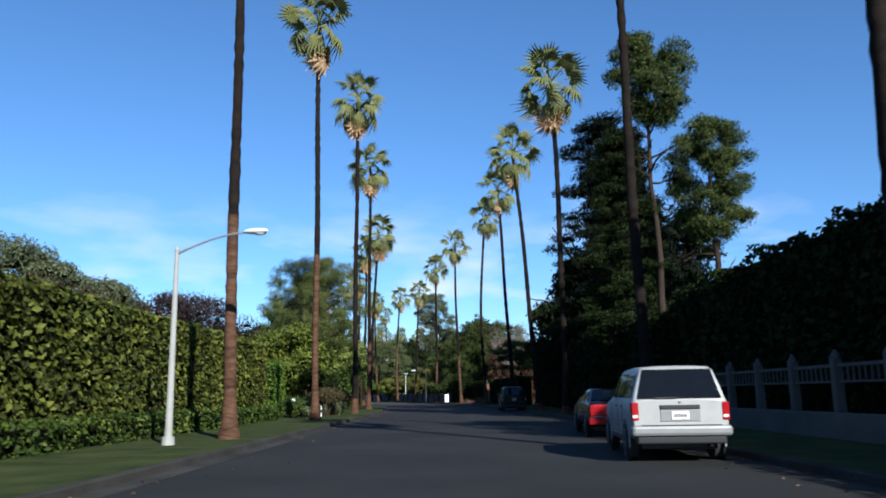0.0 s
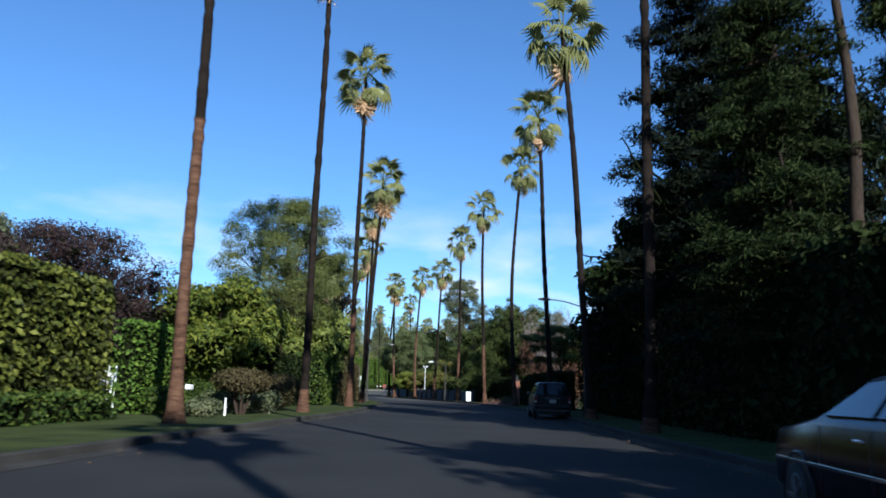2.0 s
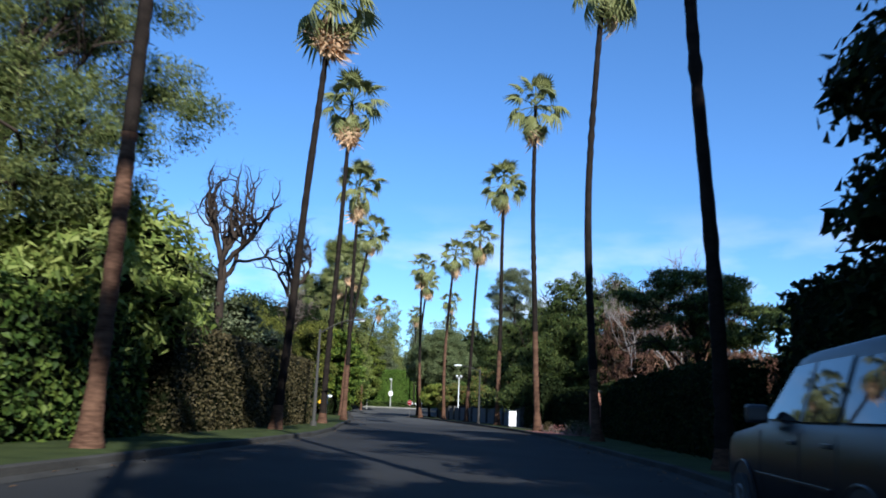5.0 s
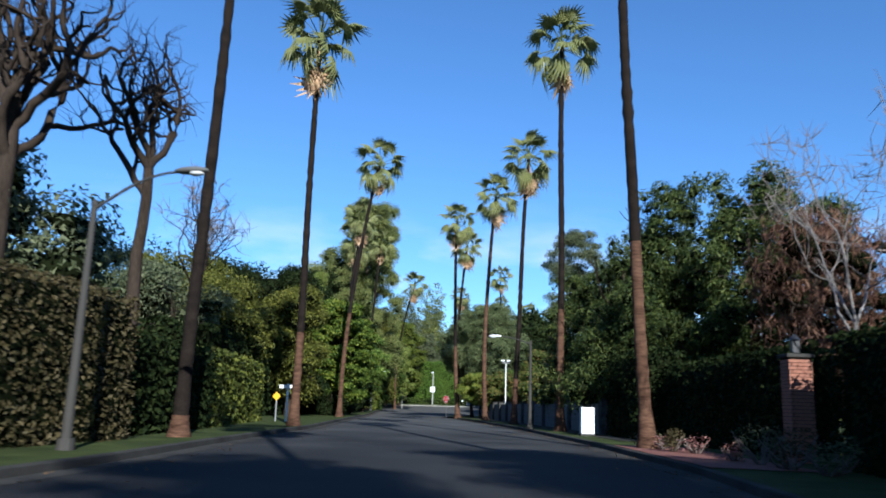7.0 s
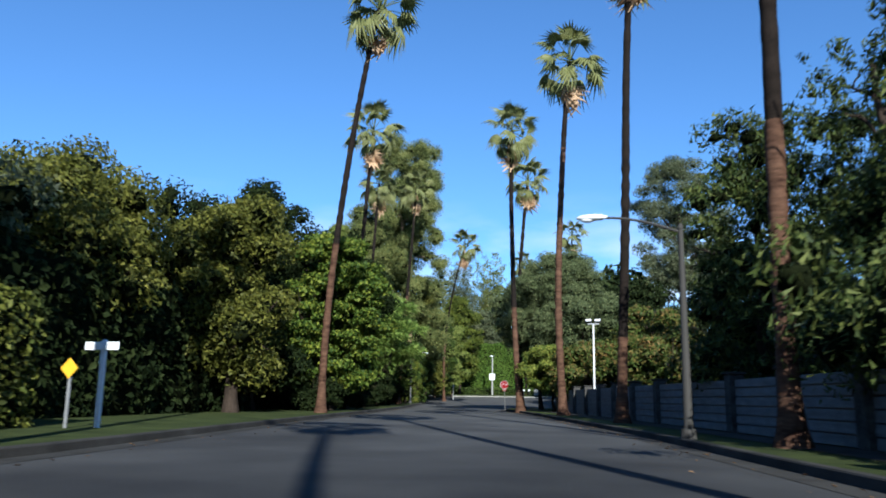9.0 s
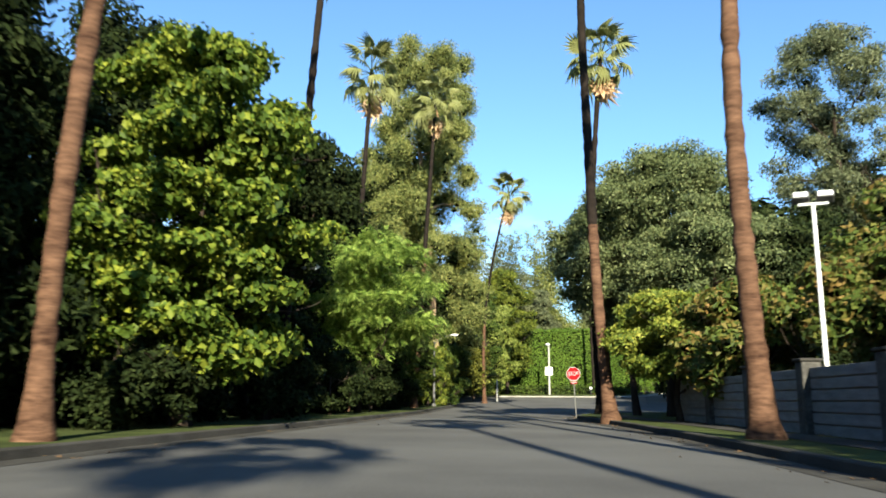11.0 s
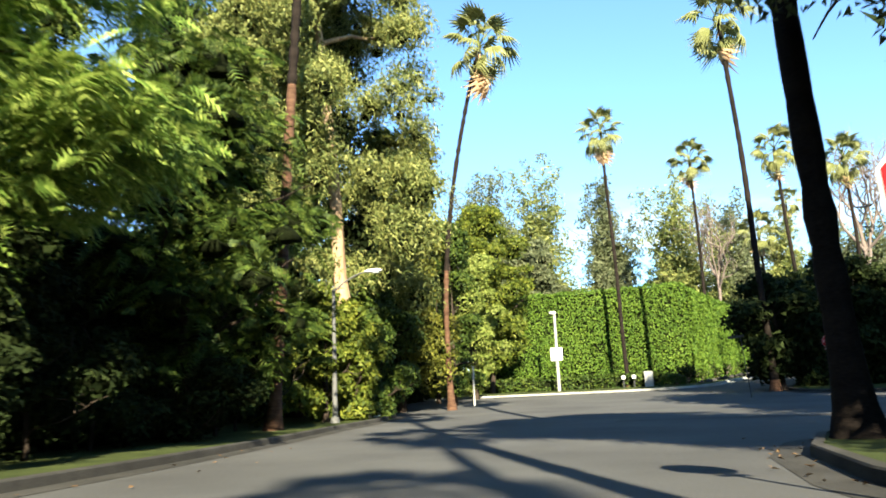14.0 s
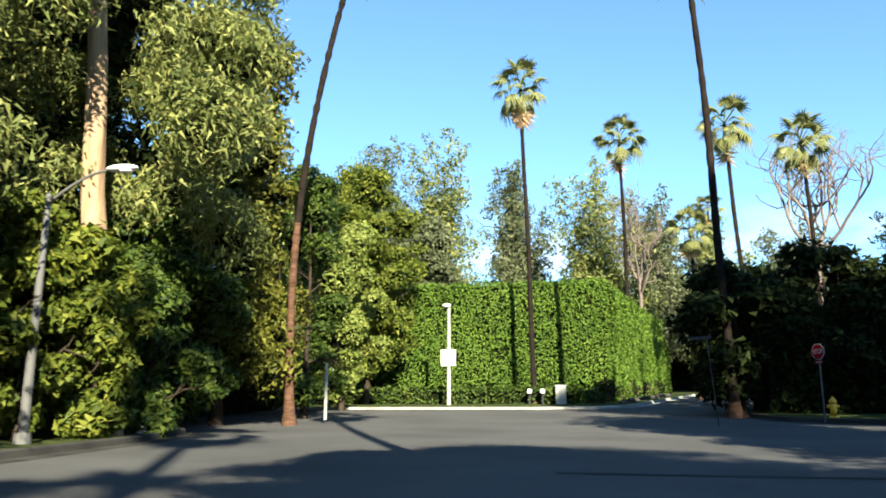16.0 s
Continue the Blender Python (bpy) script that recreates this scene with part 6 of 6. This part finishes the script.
for k in range(4):
    ya, yb = 158.6 + k * 3.0, 161.55 + k * 3.0
    xa, xb = -11.2 + k * 0.1, -11.1 + k * 0.1
    part("wall_course", boxed(xa, xa + 0.35, ya, yb, 0, 0.55, bevel=0.03), "stone", low)


def brick_pier(x, y, h):
    b = thing("brick_pillar", pose(x, y, 0.12, 0, 0, 10), "square brick gate pillar with lantern on top", "pillar")
    part("mortar_core", boxed(-0.23, 0.23, -0.23, 0.23, 0, h), "concrete", b)
    rng = np.random.default_rng(3)
    shared = {}
    rows = int(h / 0.08)
    for r in range(rows):
        z = r * 0.08
        for side in range(4):
            for q in range(2):
                off = -0.125 + q * 0.25 + (0.04 if r % 2 else -0.04)
                key = "brick"
                if key not in shared:
                    bm = boxed(-0.115, 0.115, -0.02, 0.02, 0, 0.068, bevel=0.004)
                    me = bpy.data.meshes.new("brick")
                    bm.to_mesh(me)
                    bm.free()
                    me.materials.append(MAT["brick"])
                    shared[key] = me
                m = pose(0, 0, z, 0, 0, side * 90) @ pose(off * 0.9, -0.235 - 0.004 * rng.random(), 0)
                part_mesh("brick", shared[key], b, m)
    part("cap_stone", boxed(-0.31, 0.31, -0.31, 0.31, h, h + 0.09, bevel=0.02), "concrete", b)
    lt = part("lantern", boxed(-0.09, 0.09, -0.09, 0.09, h + 0.12, h + 0.42, bevel=0.01), "black", b, "small black lantern")
    bm = bmesh.new()
    cyl(bm, 0, 0, h + 0.42, h + 0.56, 0.15, 0.02, 8)
    cyl(bm, 0, 0, h + 0.09, h + 0.12, 0.06, 0.06, 8)
    part("lantern_roof", bm, "black", lt)


brick_pier(4.75, 100.4, 2.35)
hedge("green_hedge", (7.4, 100.3), (7.0, 102.6), -0.8, 3.0, "lime", "yellow-green leafy growth inside a garden gate", size=0.15, per=90, seed=41, wave=0.3)

# ---- beds, shrubs and litter ----


def bush(name, x, y, r, h, leaf, label, seed, count=1600, size=0.12, z=None, ratio=0.5):
    t = thing(name, pose(x, y, (g(y) + 0.1) if z is None else z), label, "shrub")
    rng = np.random.default_rng(9000 + seed)
    st = []
    for k in range(9):
        a = rng.random() * 6.28
        e = np.array([r * 0.8 * math.cos(a), r * 0.8 * math.sin(a), h * rng.uniform(0.6, 0.95)])
        st.append(tube_arrays([(0, 0, 0), e * 0.5 + rng.normal(size=3) * 0.06, e], [0.03, 0.02, 0.008], 5))
    v, f = joined(st)
    part_mesh("stem", mesh_of("stem", v, f, "twig"), t)
    cl = random_clumps(9500 + seed, 0, 0, h * 0.3, h * 0.85, r * 0.75, 12, r * 0.42)
    part_mesh("crown", crown_mesh("crown", cl, count, size, leaf, seed, ratio), t)
    return t


def topiary(x, y, r, h, label, seed, flat=0.5):
    t = thing("topiary", pose(x, y, 0.1), label, "topiary")
    rng = np.random.default_rng(seed)
    st = []
    for k in range(5):
        a = k * 1.26
        st.append(tube_arrays([(0.1 * math.cos(a), 0.1 * math.sin(a), 0), (0.3 * r * math.cos(a), 0.3 * r * math.sin(a), h * 0.4), (0.6 * r * math.cos(a), 0.6 * r * math.sin(a), h * 0.75)], [0.06, 0.045, 0.03], 6))
    v, f = joined(st)
    part_mesh("stem", mesh_of("stem", v, f, "bark"), t)
    part_mesh("crown", crown_mesh("crown", [(0, 0, h - r * flat, r, r, r * flat)], 7000, 0.09, "brush", seed, 0.6, shell=0.75, wild=0.5), t)


for k in range(13):
    u = k / 12
    bush("foot_shrub", -21.6 + 4.6 * u + 0.35 * (k % 2), 217.8 + 23.0 * u, 0.75 + 0.2 * (k % 3), 0.8 + 0.25 * (k * 5 % 3), "oak" if k % 3 else "hedge", "low dark rounded shrub at the foot of a hedge", 60 + k, 700, 0.17)
rng7 = np.random.default_rng(71)
for k in range(9):
    bm = bmesh.new()
    bmesh.ops.create_icosphere(bm, subdivisions=2, radius=0.22 + 0.12 * rng7.random())
    for vt in bm.verts:
        vt.co *= 1 + 0.28 * noise.noise(vt.co * 4 + Vector((k, 0, 0)))
        vt.co.z *= 0.62
    by = 219.0 + 2.1 * k
    rock = tagged(new("boulder", bpy.data.meshes.new("boulder")), "pale weathered boulder edging a planted verge", "boulder", "boulders along the verge")
    bm.to_mesh(rock.data)
    bm.free()
    rock.data.materials.append(MAT["concrete"])
    rock.matrix_world = pose(-20.0 + 0.2 * (by - 219.0) + 0.2 * rng7.random(), by, g(by) + 0.2, 0, 0, 40 * k)

topiary(-7.25, 50.2, 1.0, 1.65, "mushroom-clipped brownish shrub on bare stems", 1, 0.42)
topiary(-7.75, 56.8, 1.1, 1.6, "dome-clipped olive shrub on bare stems", 2, 0.62)
for k, (bx, by, br, bh, lf) in enumerate([(-8.8, 47.5, 0.9, 0.9, "hedge"), (-8.4, 51.8, 0.9, 0.75, "olive"), (-7.6, 47.2, 0.6, 0.5, "olive"), (-8.3, 48.9, 0.7, 0.55, "olive"), (-7.0, 52.6, 0.75, 0.7, "olive"), (-7.9, 54.3, 0.8, 0.6, "olive"), (-9.2, 56.5, 1.1, 1.1, "hedge"), (-8.8, 60, 1.0, 1.3, "hedge"), (-10.5, 54.5, 1.2, 1.2, "hedge")]):
    bush("garden_shrub", bx, by, br, bh, lf, "low rounded shrub in a front garden", k, 2200, 0.13)
hedge("bright_hedge", (-14.8, 62.5), (-11.6, 62.5), 1.6, 4.2, "ficus", "square-cut bright green hedge by a gate", size=0.16, per=90, seed=40)

bed_rows = [(y, right_kerb(y) + 0.2, right_kerb(y) + 2.3, 0.16) for y in (97, 99, 101, 103, 104.5, 106)]
tagged(sheet("flower_bed", bed_rows, "brickbed", "bare reddish mulch bed beside the kerb", cols=6), category="flower bed")
for k, (bx, by, br, bh, lf) in enumerate([(2.2, 103.0, 0.45, 0.55, "brush"), (2.0, 104.2, 0.4, 0.4, "pink"), (2.7, 102.4, 0.4, 0.45, "pink"), (3.6, 98.6, 0.7, 0.85, "olive"), (3.2, 99.6, 0.35, 0.4, "pink"), (3.9, 97.4, 0.7, 0.8, "brush"), (1.6, 105.0, 0.45, 0.5, "olive"), (4.3, 96.2, 0.6, 0.6, "olive")]):
    bush("flowering_plant" if lf == "pink" else "bed_shrub", bx, by, br, bh, lf, "small pink flowering plant in a mulch bed" if lf == "pink" else "scraggy half-bare shrub in a mulch bed", 30 + k, 150 if lf == "pink" else 420, 0.075)

rng9 = np.random.default_rng(55)
lit_p = []
for k in range(900):
    yy = rng9.uniform(5, 175)
    if rng9.random() < 0.7:
        xx = right_kerb(yy) - abs(rng9.normal()) * 0.5 - 0.05
    else:
        xx = left_kerb(yy) + abs(rng9.normal()) * 0.8 + 0.05
    lit_p.append((xx, yy, g(yy) + 0.025))
v, f = leaf_arrays(rng9, np.array(lit_p), np.tile((0, 0, 1.0), (900, 1)) + rng9.normal(size=(900, 3)) * 0.25, 0.075)
tagged(new("fallen_leaves", mesh_of("fallen_leaves", v, f, "litter")), "scattered dry fallen leaves in the gutters", "leaf litter", kind="stuff")
